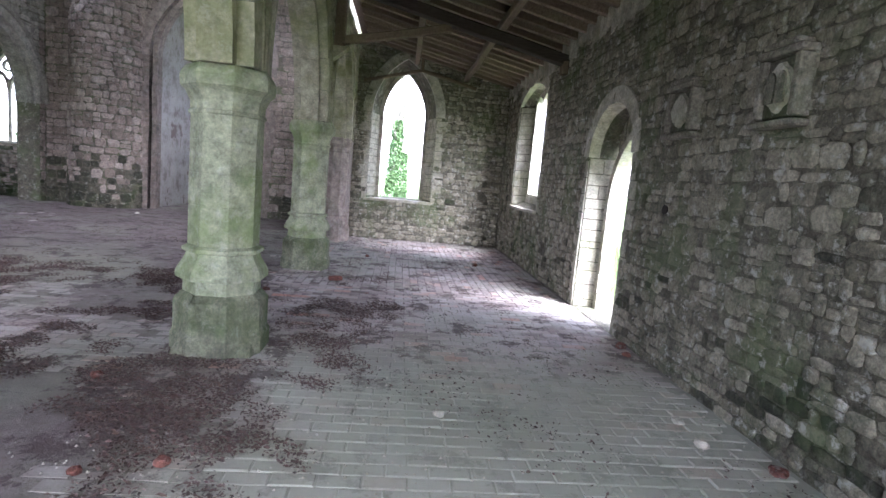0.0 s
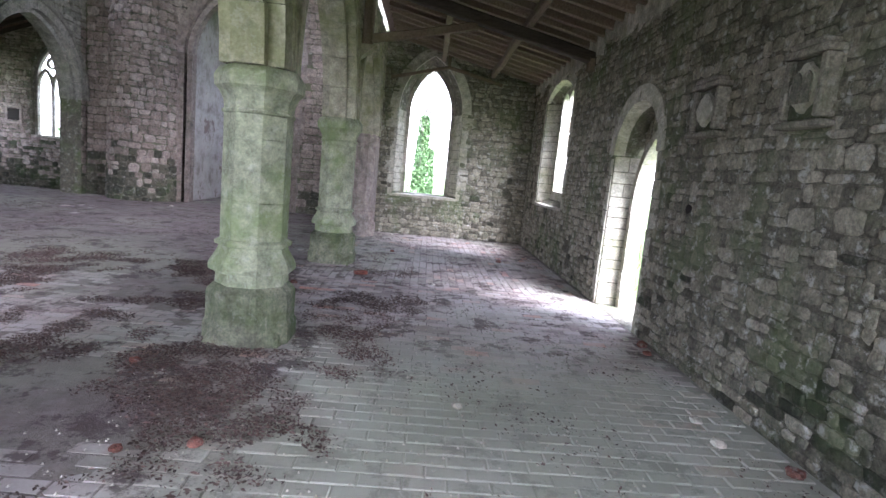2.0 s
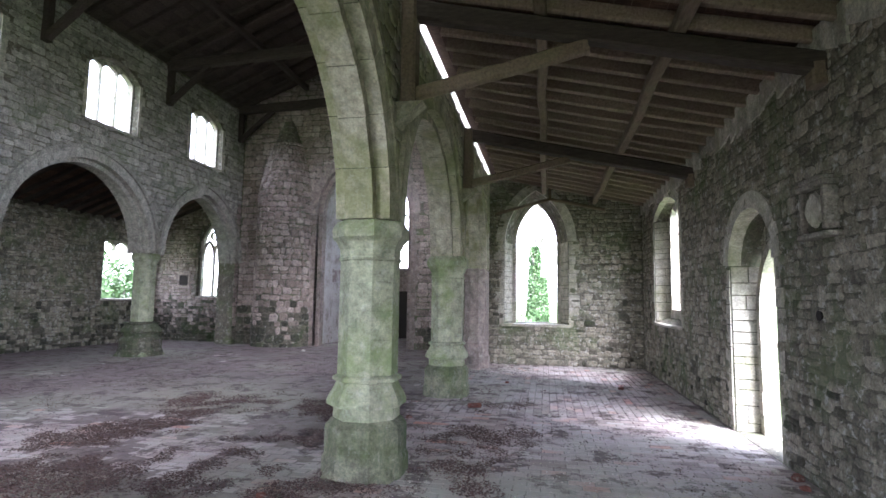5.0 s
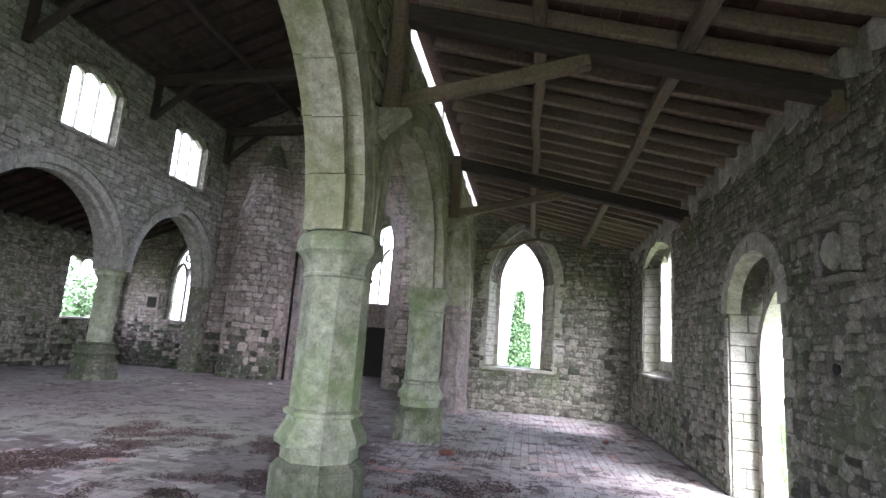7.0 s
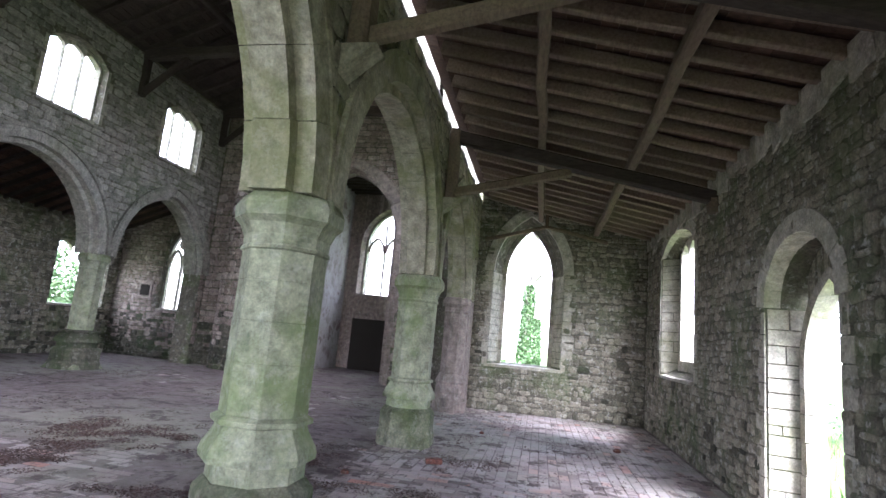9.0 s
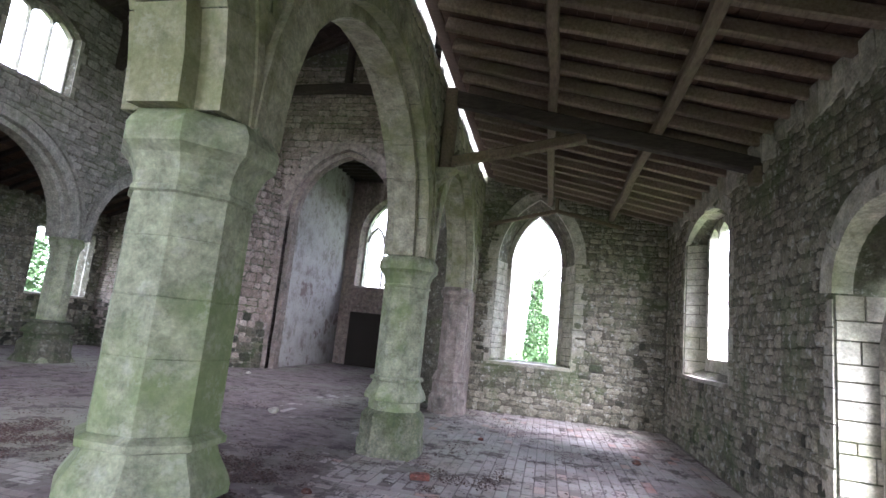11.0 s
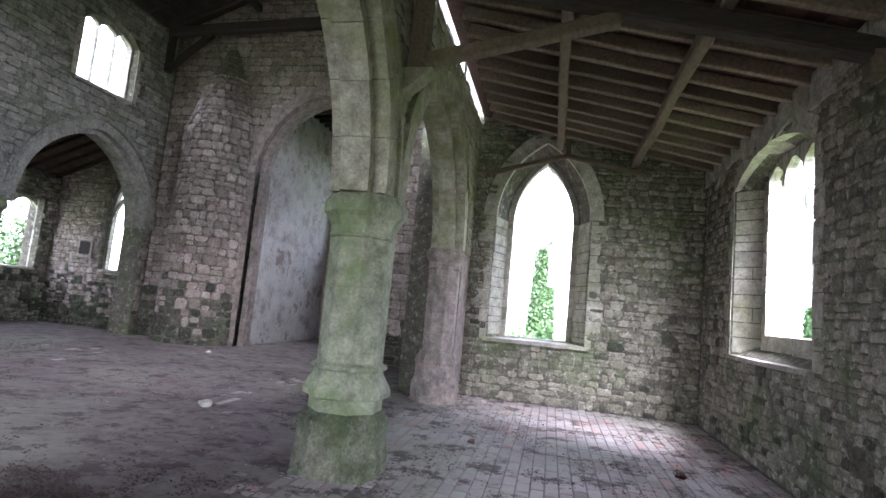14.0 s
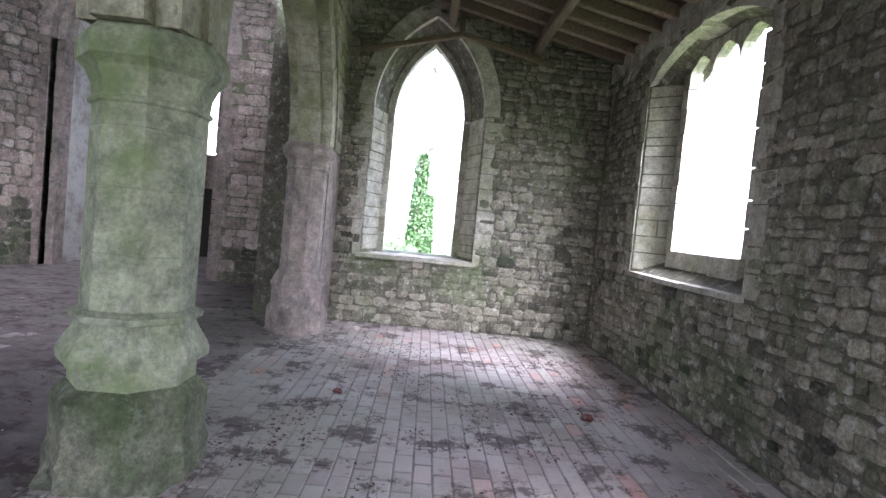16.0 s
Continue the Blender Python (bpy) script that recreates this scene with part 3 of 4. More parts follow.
def aisle_truss(y, sag):
    tr = thing("roof_truss", "weathered oak truss with wall post and brace", "roof truss", pose(0, y, 0), "aisle trusses")
    zb = lambda x: RZ(x) - 0.125 - 0.14 - 0.12
    for nm, a, b, w, h in (("principal_beam", (0.25, 0, zb(0.25)), (-3.66, 0, zb(-3.66)), 0.15, 0.19), ("wall_post", (-3.66, 0, 3.50), (-3.66, 0, zb(-3.66) + 0.1), 0.15, 0.2), ("brace", (-3.62, 0, 3.60), (-1.95, 0, zb(-1.95) - 0.10 - sag), 0.11, 0.13), ("strut", (-0.06, 0, 3.45), (-0.07, 0, zb(-0.1) - 0.02), 0.16, 0.12)):
        bm = bmesh.new()
        beam(bm, a, b, w, h, 0.01)
        bmesh.ops.recalc_face_normals(bm, faces=bm.faces[:])
        part(nm, bm, WOOD_DARK if nm == "principal_beam" else WOOD_BEAM, tr)
    bm = bmesh.new()
    poly(bm, ([(-3.77, -0.1, 3.50), (-3.50, -0.1, 3.50), (-3.77, -0.1, 3.27)], [(-3.77, 0.1, 3.50), (-3.50, 0.1, 3.50), (-3.77, 0.1, 3.27)]))
    part("corbel", bm, ARCHSTONE, tr, "mossy stone corbel")


for y in (-1.72, 2.5, 6.55):
    aisle_truss(y, 0.02)

# cranked timber tie against the end wall, over the window
tie = thing("roof_tie", "thin grey cranked timber tie over the window", "timber tie", pose(0, Y_E - 0.14, 0))
for a, b in (((-3.62, 0, 3.80), (-2.24, 0, 4.16)), ((-2.24, 0, 4.16), (-0.9, 0, 3.86))):
    bm = bmesh.new()
    beam(bm, a, b, 0.09, 0.075, 0.006)
    bmesh.ops.recalc_face_normals(bm, faces=bm.faces[:])
    part("tie_half", bm, WOOD_BEAM, tie)
bm = bmesh.new()
beam(bm, (-2.24, 0, 4.15), (-2.24, 0, RZ(-2.24) - 0.1), 0.08, 0.08, 0.004)
bmesh.ops.recalc_face_normals(bm, faces=bm.faces[:])
part("post", bm, WOOD_BEAM, tie)


def nave_truss(y):
    tr = thing("roof_truss", "dark heavy nave truss with cranked tie beam", "roof truss", pose(0, y, 0), "nave trusses")
    m = MID_N
    for nm, a, b, w, h in (("tie_beam", (X_N + 0.02, 0, TOP_N - 0.05), (m, 0, TOP_N + 0.12), 0.24, 0.26), ("tie_beam", (X_A - 0.32, 0, TOP_N - 0.05), (m, 0, TOP_N + 0.12), 0.24, 0.26), ("king_post", (m, 0, TOP_N + 0.2), (m, 0, RIDGE - 0.2), 0.2, 0.2),
                           ("principal_rafter", (X_N + 0.1, 0, TOP_N + 0.1), (m, 0, RIDGE - 0.15), 0.18, 0.2), ("principal_rafter", (X_A - 0.4, 0, TOP_N + 0.1), (m, 0, RIDGE - 0.15), 0.18, 0.2), ("wall_post", (X_N + 0.08, 0, TOP_N - 1.15), (X_N + 0.08, 0, TOP_N - 0.1), 0.18, 0.16),
                           ("brace", (X_N + 0.12, 0, TOP_N - 1.05), (X_N + 1.25, 0, TOP_N - 0.12), 0.16, 0.15)):
        bm = bmesh.new()
        beam(bm, a, b, w, h, 0.015)
        bmesh.ops.recalc_face_normals(bm, faces=bm.faces[:])
        part(nm, bm, WOOD_DARK, tr)


for y in (-0.6, 3.0, 6.4, 10.1, 13.6):
    nave_truss(y)


# ---- pillars ----
def pillar(x, y, cap_z, label, base_scale=1.0, group="arcade pillars"):
    p = thing("stone_pillar", label, "pillar", pose(x, y, 0), group)
    s = base_scale
    r = random.Random(int(y * 10))
    bm = bmesh.new()
    lathe8(bm, [(0.372 * s, -0.05), (0.372 * s, 0.15), (0.352 * s, 0.19), (0.352 * s, 0.42), (0.346 * s, 0.445), (0.300 * s, 0.50)])
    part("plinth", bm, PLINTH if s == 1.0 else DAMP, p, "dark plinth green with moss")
    for k in range(4):
        a = radians(45 + 90 * k)
        c, t = Vector((math.cos(a), math.sin(a), 0)), Vector((-math.sin(a), math.cos(a), 0))
        bm = bmesh.new()
        o = c * 0.335 * s
        poly(bm, ([tuple(o + t * 0.17 * s - Vector((0, 0, 0.04))), tuple(o - t * 0.17 * s - Vector((0, 0, 0.04))), tuple(o + c * 0.13 * s - Vector((0, 0, 0.04)))],
                  [tuple(o + t * 0.10 * s + Vector((0, 0, 0.17))), tuple(o - t * 0.10 * s + Vector((0, 0, 0.17))), tuple(o + c * 0.015 * s + Vector((0, 0, 0.17)))]))
        part("spur", bm, PLINTH, p)
    bm = bmesh.new()
    lathe8(bm, [(0.288 * s, 0.495), (0.288 * s, 0.605), (0.342 * s, 0.620), (0.345 * s, 0.66), (0.332 * s, 0.70), (0.282 * s, 0.79), (0.268 * s, 0.83), (0.300 * s, 0.842), (0.302 * s, 0.872), (0.262, 0.895)])
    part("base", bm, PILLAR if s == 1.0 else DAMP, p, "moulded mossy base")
    z = 0.895
    while z < cap_z - 0.36:
        h = min(r.uniform(0.24, 0.36), cap_z - 0.32 - z)
        if cap_z - 0.32 - z - h < 0.1:
            h = cap_z - 0.32 - z
        bm = bmesh.new()
        e = r.uniform(-0.003, 0.003)
        lathe8(bm, [(0.257 + e, z), (0.261 + e, z + 0.004), (0.261 + e, z + h - 0.004), (0.257 + e, z + h)])
        part("drum", bm, PILLAR, p)
        z += h
    bm = bmesh.new()
    c = cap_z
    lathe8(bm, [(0.258, c - 0.33), (0.278, c - 0.318), (0.278, c - 0.298), (0.264, c - 0.285), (0.270, c - 0.22), (0.300, c - 0.15), (0.338, c - 0.11), (0.343, c - 0.03), (0.332, c), (0.30, c + 0.05)])
    part("capital", bm, PILLAR, p, "moulded octagonal capital with moss")
    for k in range(8):
        a = radians(45 * k)
        bm = bmesh.new()
        d, t = Vector((math.cos(a), math.sin(a), 0)), Vector((-math.sin(a), math.cos(a), 0))
        o = d * 0.315 + Vector((0, 0, c - 0.005))
        poly(bm, ([tuple(o - t * 0.06), tuple(o + t * 0.06), tuple(o + Vector((0, 0, 0.1)) - d * 0.03)], [tuple(o - t * 0.06 - d * 0.08), tuple(o + t * 0.06 - d * 0.08), tuple(o + Vector((0, 0, 0.1)) - d * 0.08)]))
        part("stop_chamfer", bm, PILLAR, p)
    return p


for y in PY[1:]:
    pillar(X_A, y, 2.27, "octagonal stone pillar green with moss and lichen")
for y in NY[1:]:
    pillar(X_N - 0.3, y, 2.66, "octagonal grey stone pillar with black plinth", 1.4, "far arcade pillars")

# responds
rp = thing("stone_respond", "pinkish stone half pillar at the arcade's end", "pillar", pose(-4.02, RESP + 0.12, 0))
bm = bmesh.new()
lathe8(bm, [(0.34, -0.05), (0.34, 0.28), (0.30, 0.36), (0.30, 0.55), (0.32, 0.6), (0.27, 0.72), (0.25, 0.76)])
part("base", bm, DRESSED, rp)
z, r0 = 0.76, random.Random(5)
while z < 2.0:
    h = min(r0.uniform(0.2, 0.32), 2.02 - z)
    bm = bmesh.new()
    lathe8(bm, [(0.224, z), (0.23, z + 0.006), (0.23, z + h - 0.006), (0.224, z + h)])
    part("drum", bm, DRESSED, rp)
    z += h
bm = bmesh.new()
lathe8(bm, [(0.235, 2.0), (0.25, 2.03), (0.235, 2.06), (0.24, 2.12), (0.30, 2.2), (0.30, 2.26), (0.26, 2.34)])
part("capital", bm, DRESSED, rp)
bm = bmesh.new()
box(bm, -4.3, -3.78, RESP + 0.24, Y_E, -0.05, 2.32)
structure("wall_respond", bm, DRESSED, "short pinkish stone wall behind the respond", "wall")

# arch rings
r1 = random.Random(11)
for o in S_ARCH:
    ar = thing("arch_ring", "moulded stone arch green with moss", "arch", group="aisle arches")
    ring_stones(P_AS, o.front, -0.035, 2 * HALF + 0.035, 0.005, 0.24, r1, split=lambda m: part("voussoir", m, ARCHSTONE, ar))
    ring_stones(P_AS, o.front, 0.09, 2 * HALF - 0.09, 0.11, 0.01, r1, split=lambda m: part("inner_voussoir", m, ARCHSTONE, ar))
    ring_stones(P_AS, o.front, -0.06, 0.06, -0.225, 0.29, r1, 3, split=lambda m: part("moulding_stone", m, ARCHSTONE, ar))
for o in N_ARCH:
    ar = thing("arch_ring", "chamfered grey stone arch of the far arcade", "arch", group="far arches")
    ring_stones(P_N, o.front, -0.03, 0.63, 0.005, 0.22, r1, split=lambda m: part("voussoir", m, NAVE, ar))
    ring_stones(P_N, o.front, 0.14, 0.46, 0.11, 0.01, r1, split=lambda m: part("inner_voussoir", m, NAVE, ar))
    ring_stones(P_N, o.front, -0.09, 0.02, -0.215, 0.29, r1, 3, split=lambda m: part("hood_stone", m, NAVE, ar))
ar = thing("arch_ring", "tall pinkish stone chancel arch", "arch")
ring_stones(P_C, CARCH.front, -0.04, 0.64, 0.005, 0.28, r1, split=lambda m: part("voussoir", m, DRESSED, ar))
ring_stones(P_C, CARCH.front, 0.15, 0.45, 0.15, 0.01, r1, split=lambda m: part("inner_voussoir", m, DRESSED, ar))
for u, s in ((CARCH.u0, -1), (CARCH.u1, 1)):
    jamb_stones(P_C, u, s, 0.0, 4.35, -0.04, 0.64, r1, split=lambda m: part("quoin", m, DRESSED, ar))
    jamb_stones(P_C, u - s * 0.15, s, 0.0, 4.35, 0.15, 0.45, r1, (0.14, 0.149), split=lambda m: part("inner_quoin", m, DRESSED, ar))

# rough half-round pier by the chancel arch
bm = bmesh.new()
lathe8(bm, [(1.0, -0.05), (0.97, 0.5), (0.93, 4.0), (0.88, 5.2), (0.5, 6.8), (0.2, 7.6)], 11.25, (-11.0, 14.1), 16)
TURRET = structure("wall_turret", bm, MORTAR, "rough rounded stone pier beside the chancel arch", "wall")


# ---- windows ----
def frame_arch(P, u0, u1, sill, spring, apex, d0, d1, w, r):
    bm = bmesh.new()
    c = arch_curve(u0, u1, spring, apex)
    for ring_bm in (ring_stones(P, c, d0, d1, w, 0.06, r, 3, 0.0), jamb_stones(P, u0 + w, -1, sill, spring, d0, d1, r, (w + 0.05, w + 0.06)), jamb_stones(P, u1 - w, 1, sill, spring, d0, d1, r, (w + 0.05, w + 0.06))):
        me = bpy.data.meshes.new("tmp")
        ring_bm.to_mesh(me)
        ring_bm.free()
        bm.from_mesh(me)
        bpy.data.meshes.remove(me)
    return bm


def mullion(P, u, z0, z1, d0, d1, w):
    bm = bmesh.new()
    m, k = (d0 + d1) / 2, w * 0.22
    poly(bm, ([P(u - k, z0, d0), P(u + k, z0, d0), P(u + w / 2, z0, m), P(u + k, z0, d1), P(u - k, z0, d1), P(u - w / 2, z0, m)], [P(u - k, z1, d0), P(u + k, z1, d0), P(u + w / 2, z1, m), P(u + k, z1, d1), P(u - k, z1, d1), P(u - w / 2, z1, m)]))
    return bm


def cusped_head(P, u0, u1, z0, top, d0, d1):
    """A stone slab over one light, cut to a three-lobed head."""
    bm = bmesh.new()
    n = 18
    mid, a = (u0 + u1) / 2, (u1 - u0) / 2
    edge = []
    for i in range(n + 1):
        s = i / n
        th = math.pi * s
        bump_ = 0.10 * a * abs(math.sin(3 * th))
        rise = (top - z0 - 0.05) * math.sin(th) ** 0.7
        edge.append((mid - a * math.cos(th), z0 + rise * 0.85 + bump_))
    for (p, za), (q, zb) in zip(edge, edge[1:]):
        if q - p > 1e-4:
            poly(bm, ([P(p, za, d0), P(q, zb, d0), P(q, top, d0), P(p, top, d0)], [P(p, za, d1), P(q, zb, d1), P(q, top, d1), P(p, top, d1)]))
    return bm


def sill_slab(P, u0, u1, z, d0, d1, t=0.06):
    bm = bmesh.new()
    k = max(2, int((u1 - u0) / 0.45))
    for i in range(k):
        a, b = u0 + (u1 - u0) * i / k, u0 + (u1 - u0) * (i + 1) / k - 0.008
        e, f = rng.uniform(-0.02, 0.015), rng.uniform(-0.006, 0.006)
        poly(bm, ([P(a, z - t, d0 + e), P(b, z - t, d0 + e), P(b, z + f, d0 + e + 0.01), P(a, z + f, d0 + e + 0.01)], [P(a, z - t, d1), P(b, z - t, d1), P(b, z + 0.012, d1), P(a, z + 0.012, d1)]))
    return bm


rw = random.Random(21)
# great pointed window at the aisle's end, its tracery lost
w1 = thing("window_1", "tall pointed window opening, tracery gone", "window", kind="structure")
ring_stones(P_E, EWIN.front, -0.02, 0.2, 0.03, 0.2, rw, split=lambda m: part("voussoir", m, ASHLAR, w1))
for u, s in ((EWIN.u0, -1), (EWIN.u1, 1)):
    jamb_stones(P_E, u, s, 0.97, 3.10, -0.012, 0.2, rw, (0.1, 0.28), split=lambda m: part("quoin", m, ASHLAR, w1))
part("window_frame", frame_arch(P_E, EWIN.u0 + 0.23, EWIN.u1 - 0.23, 1.02, 3.10, 4.26, 0.5, 0.72, 0.05, rw), ASHLAR, w1)
part("window_sill", sill_slab(P_E, EWIN.u0 - 0.05, EWIN.u1 + 0.05, 1.005, -0.05, 0.7), ASHLAR, w1)
# south aisle window
w2 = thing("window_2", "stone window with broken cusped head", "window", kind="structure")
ring_stones(P_S, SWIN.front, -0.015, 0.4, 0.03, 0.18, rw, split=lambda m: part("voussoir", m, ASHLAR, w2))
for u, s in ((SWIN.u0, -1), (SWIN.u1, 1)):
    jamb_stones(P_S, u, s, 1.15, 3.38, -0.01, 0.25, rw, (0.1, 0.26), split=lambda m: part("quoin", m, ASHLAR, w2))
for u, s in ((SWIN.u0 + 0.38, -1), (SWIN.u1 - 0.38, 1)):
    part("window_frame", jamb_stones(P_S, u + -s * 0.1, s, 1.44, 3.42, 0.24, 0.38, rw, (0.13, 0.14)), ASHLAR, w2)
k0, k1 = SWIN.u0 + 0.42, SWIN.u1 - 0.42
for i in range(3):
    part("cusped_head", cusped_head(P_S, k0 + (k1 - k0) * i / 3, k0 + (k1 - k0) * (i + 1) / 3, 3.16, 3.62, 0.26, 0.37), ASHLAR, w2)
part("window_sill", sill_slab(P_S, SWIN.u0 - 0.03, SWIN.u1 + 0.03, 1.17, -0.07, 0.25, 0.05), ASHLAR, w2)
part("inner_sill", sill_slab(P_S, k0, k1, 1.45, 0.2, 0.5, 0.27), ASHLAR, w2)
# far aisle windows
w3 = thing("window_3", "two-light window with pointed tracery", "window", kind="structure")
gm = (GWIN.u0 + GWIN.u1) / 2
part("window_frame", frame_arch(P_NE, GWIN.u0 + 0.06, GWIN.u1 - 0.06, 1.60, 3.25, 4.24, 0.12, 0.26, 0.05, rw), ASHLAR, w3)
part("mullion", mullion(P_NE, gm, 1.58, 3.4, 0.13, 0.25, 0.08), ASHLAR, w3)
for a, b in ((GWIN.u0 + 0.1, gm), (gm, GWIN.u1 - 0.1)):
    part("tracery", ring_stones(P_NE, arch_curve(a + 0.03, b - 0.03, 3.1, 3.55), 0.14, 0.24, 0.02, 0.05, rw, 3, 0), ASHLAR, w3)
part("tracery", ring_stones(P_NE, [(gm + 0.16 * math.cos(a), 3.76 + 0.16 * math.sin(a)) for a in [2 * math.pi * i / 16 for i in range(17)]], 0.14, 0.24, 0.02, 0.04, rw, 3, 0), ASHLAR, w3)
part("window_sill", sill_slab(P_NE, GWIN.u0, GWIN.u1, 1.60, -0.04, 0.5), ASHLAR, w3)
w4 = thing("window_4", "square window with a cusped stone head", "window", kind="structure")
for o in [LWIN]:
    for i in range(3):
        a, b = o.u0 + 0.05 + (o.u1 - o.u0 - 0.1) * i / 3, o.u0 + 0.05 + (o.u1 - o.u0 - 0.1) * (i + 1) / 3
        part("cusped_head", cusped_head(P_NW, a, b, 3.02, 3.42, 0.2, 0.34), ASHLAR, w4)
    part("window_sill", sill_slab(P_NW, o.u0 - 0.02, o.u1 + 0.02, 1.465, -0.06, 0.4), ASHLAR, w4)
    for u, s in ((o.u0 + 0.05, -1), (o.u1 - 0.05, 1)):
        part("window_frame", jamb_stones(P_NW, u, s, 1.45, 3.38, 0.15, 0.35, rw, (0.07, 0.08)), ASHLAR, w4)


def clerestory(o, k):
    w = thing("window_%d" % k, "three-light clerestory window in pale stone", "window", kind="structure")
    a0, a1 = o.u0 + 0.04, o.u1 - 0.04
    part("window_frame", frame_arch(P_N, a0, a1, 5.69, 6.98, 7.28, 0.16, 0.30, 0.03, rw), ASHLAR, w)
    for i in range(3):
        part("cusped_head", cusped_head(P_N, a0 + (a1 - a0) * i / 3, a0 + (a1 - a0) * (i + 1) / 3, 6.9, 7.26, 0.18, 0.28), ASHLAR, w)
        if i:
            part("mullion", mullion(P_N, a0 + (a1 - a0) * i / 3, 5.69, 6.94, 0.18, 0.28, 0.05), ASHLAR, w)
    for u, s in ((o.u0, -1), (o.u1, 1)):
        jamb_stones(P_N, u, s, 5.64, 6.98, -0.012, 0.2, rw, (0.08, 0.2), split=lambda m: part("quoin", m, ASHLAR, w))
    part("window_sill", sill_slab(P_N, o.u0, o.u1, 5.645, -0.03, 0.5), ASHLAR, w)


for k, o in enumerate(CLER):
    clerestory(o, 5 + k)
w9 = thing("window_9", "traceried chancel window of three lights", "window", kind="structure")
part("window_frame", frame_arch(P_CE, CWIN.u0 + 0.12, CWIN.u1 - 0.12, 2.85, 4.8, 6.27, 0.3, 0.5, 0.06, rw), ASHLAR, w9)
for i in (1, 2):
    part("mullion", mullion(P_CE, CWIN.u0 + 0.2 + (CWIN.u1 - CWIN.u0 - 0.4) * i / 3, 2.85, 5.7, 0.32, 0.46, 0.1), ASHLAR, w9)
for i in range(3):
    a = CWIN.u0 + 0.2 + (CWIN.u1 - CWIN.u0 - 0.4) * i / 3
    b = a + (CWIN.u1 - CWIN.u0 - 0.4) / 3
    part("tracery", ring_stones(P_CE, arch_curve(a + 0.05, b - 0.05, 4.6, 5.15), 0.32, 0.46, 0.03, 0.05, rw, 3, 0), ASHLAR, w9)
part("window_sill", sill_slab(P_CE, CWIN.u0, CWIN.u1, 2.87, -0.05, 0.6), ASHLAR, w9)
# solid near-black box in front of the wall, its colour giving a recess's shade
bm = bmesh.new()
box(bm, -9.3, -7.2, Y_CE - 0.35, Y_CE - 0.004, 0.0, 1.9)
tagged(new("altar_recess_shade", mesh_from("altar_recess_shade", bm, HOLE)), "near-black box painting the shade of a recess below the chancel window", "recess")

# wall niche with a rough stone surround, beside the far aisle window; a near-black slab paints its shade
nc = thing("wall_niche", "small square niche, its inner shade painted as a near-black slab", "niche", pose(-15.1, Y_NE, 2.15))
bm = bmesh.new()
box(bm, -0.17, 0.17, -0.045, 0.02, -0.17, 0.17)
part("opening", bm, HOLE, nc, "near-black slab for the shade in the hollow")
for a0_, a1_, b0_, b1_ in ((-0.24, -0.172, -0.2, 0.2), (0.172, 0.25, -0.2, 0.2), (-0.25, 0.25, 0.202, 0.28), (-0.26, 0.26, -0.27, -0.202)):
    bm = bmesh.new()
    bevelled_box(bm, a0_, a1_, -0.06, 0.02, b0_, b1_, 0.012)
    part("surround_stone", bm, PINK, nc)

# ---- south door ----
d1 = thing("door_1", "arched stone doorway standing open to daylight", "doorway", kind="structure")
ring_stones(P_S, DOOR.front, -0.02, 0.3, 0.03, 0.17, rw, split=lambda m: part("voussoir", m, ASHLAR, d1))
for u, s in ((DOOR.u0, -1), (DOOR.u1, 1)):
    jamb_stones(P_S, u, s, 0.0, 2.08, -0.014, 0.3, rw, (0.1, 0.22), split=lambda m: part("quoin", m, ASHLAR, d1))
q0, q1 = DOOR.u0 + 0.16, DOOR.u1 - 0.16
part("door_frame", frame_arch(P_S, q0, q1, 0.0, 1.5, 2.36, 0.26, 0.44, 0.05, rw), ASHLAR, d1)
bm = bmesh.new()
c = arch_curve(q0, q1, 1.5, 2.36)
for (a, za), (b, zb) in zip(c, c[1:]):
    poly(bm, ([P_S(a, za, 0.33), P_S(b, zb, 0.33), P_S(b, 2.74, 0.33), P_S(a, 2.74, 0.33)], [P_S(a, za, 0.42), P_S(b, zb, 0.42), P_S(b, 2.74, 0.42), P_S(a, 2.74, 0.42)]))
part("tympanum", bm, RUBBLE, d1)


def reveal_stones(P, o, thick, owner, r, mat, z0):
    """Dressed stones lining the splayed sides of an opening."""
    for f, k, s in ((o.u0, o.back[0][0], 1), (o.u1, o.back[-1][0], -1)):
        z = z0
        while z < o.spring - 0.05:
            h = min(r.uniform(0.08, 0.22), o.spring - z)
            cuts = sorted([0.02, 1.0] + [r.uniform(0.25, 0.75) for _ in range(r.randrange(0, 2))])
            for a, c in zip(cuts, cuts[1:]):
                bm = bmesh.new()
                p = r.uniform(0.006, 0.022)
                ring = []
                for q in (a + 0.012, c - 0.012):
                    ring.append((f + (k - f) * q, thick * q))
                lo = [P(u + s * p, z + 0.007, d) for u, d in ring] + [P(u - s * 0.02, z + 0.007, d) for u, d in reversed(ring)]
                hi = [P(u + s * p, z + h - 0.007, d) for u, d in ring] + [P(u - s * 0.02, z + h - 0.007, d) for u, d in reversed(ring)]
                poly(bm, (lo, hi))
                part("reveal_stone", bm, mat, owner)
            z += h


reveal_stones(P_S, DOOR, 0.46, d1, rw, ASHLAR, 0.0)
reveal_stones(P_S, SWIN, 0.46, w2, rw, ASHLAR, 1.2)
reveal_stones(P_E, EWIN, 0.75, w1, rw, ASHLAR, 1.05)


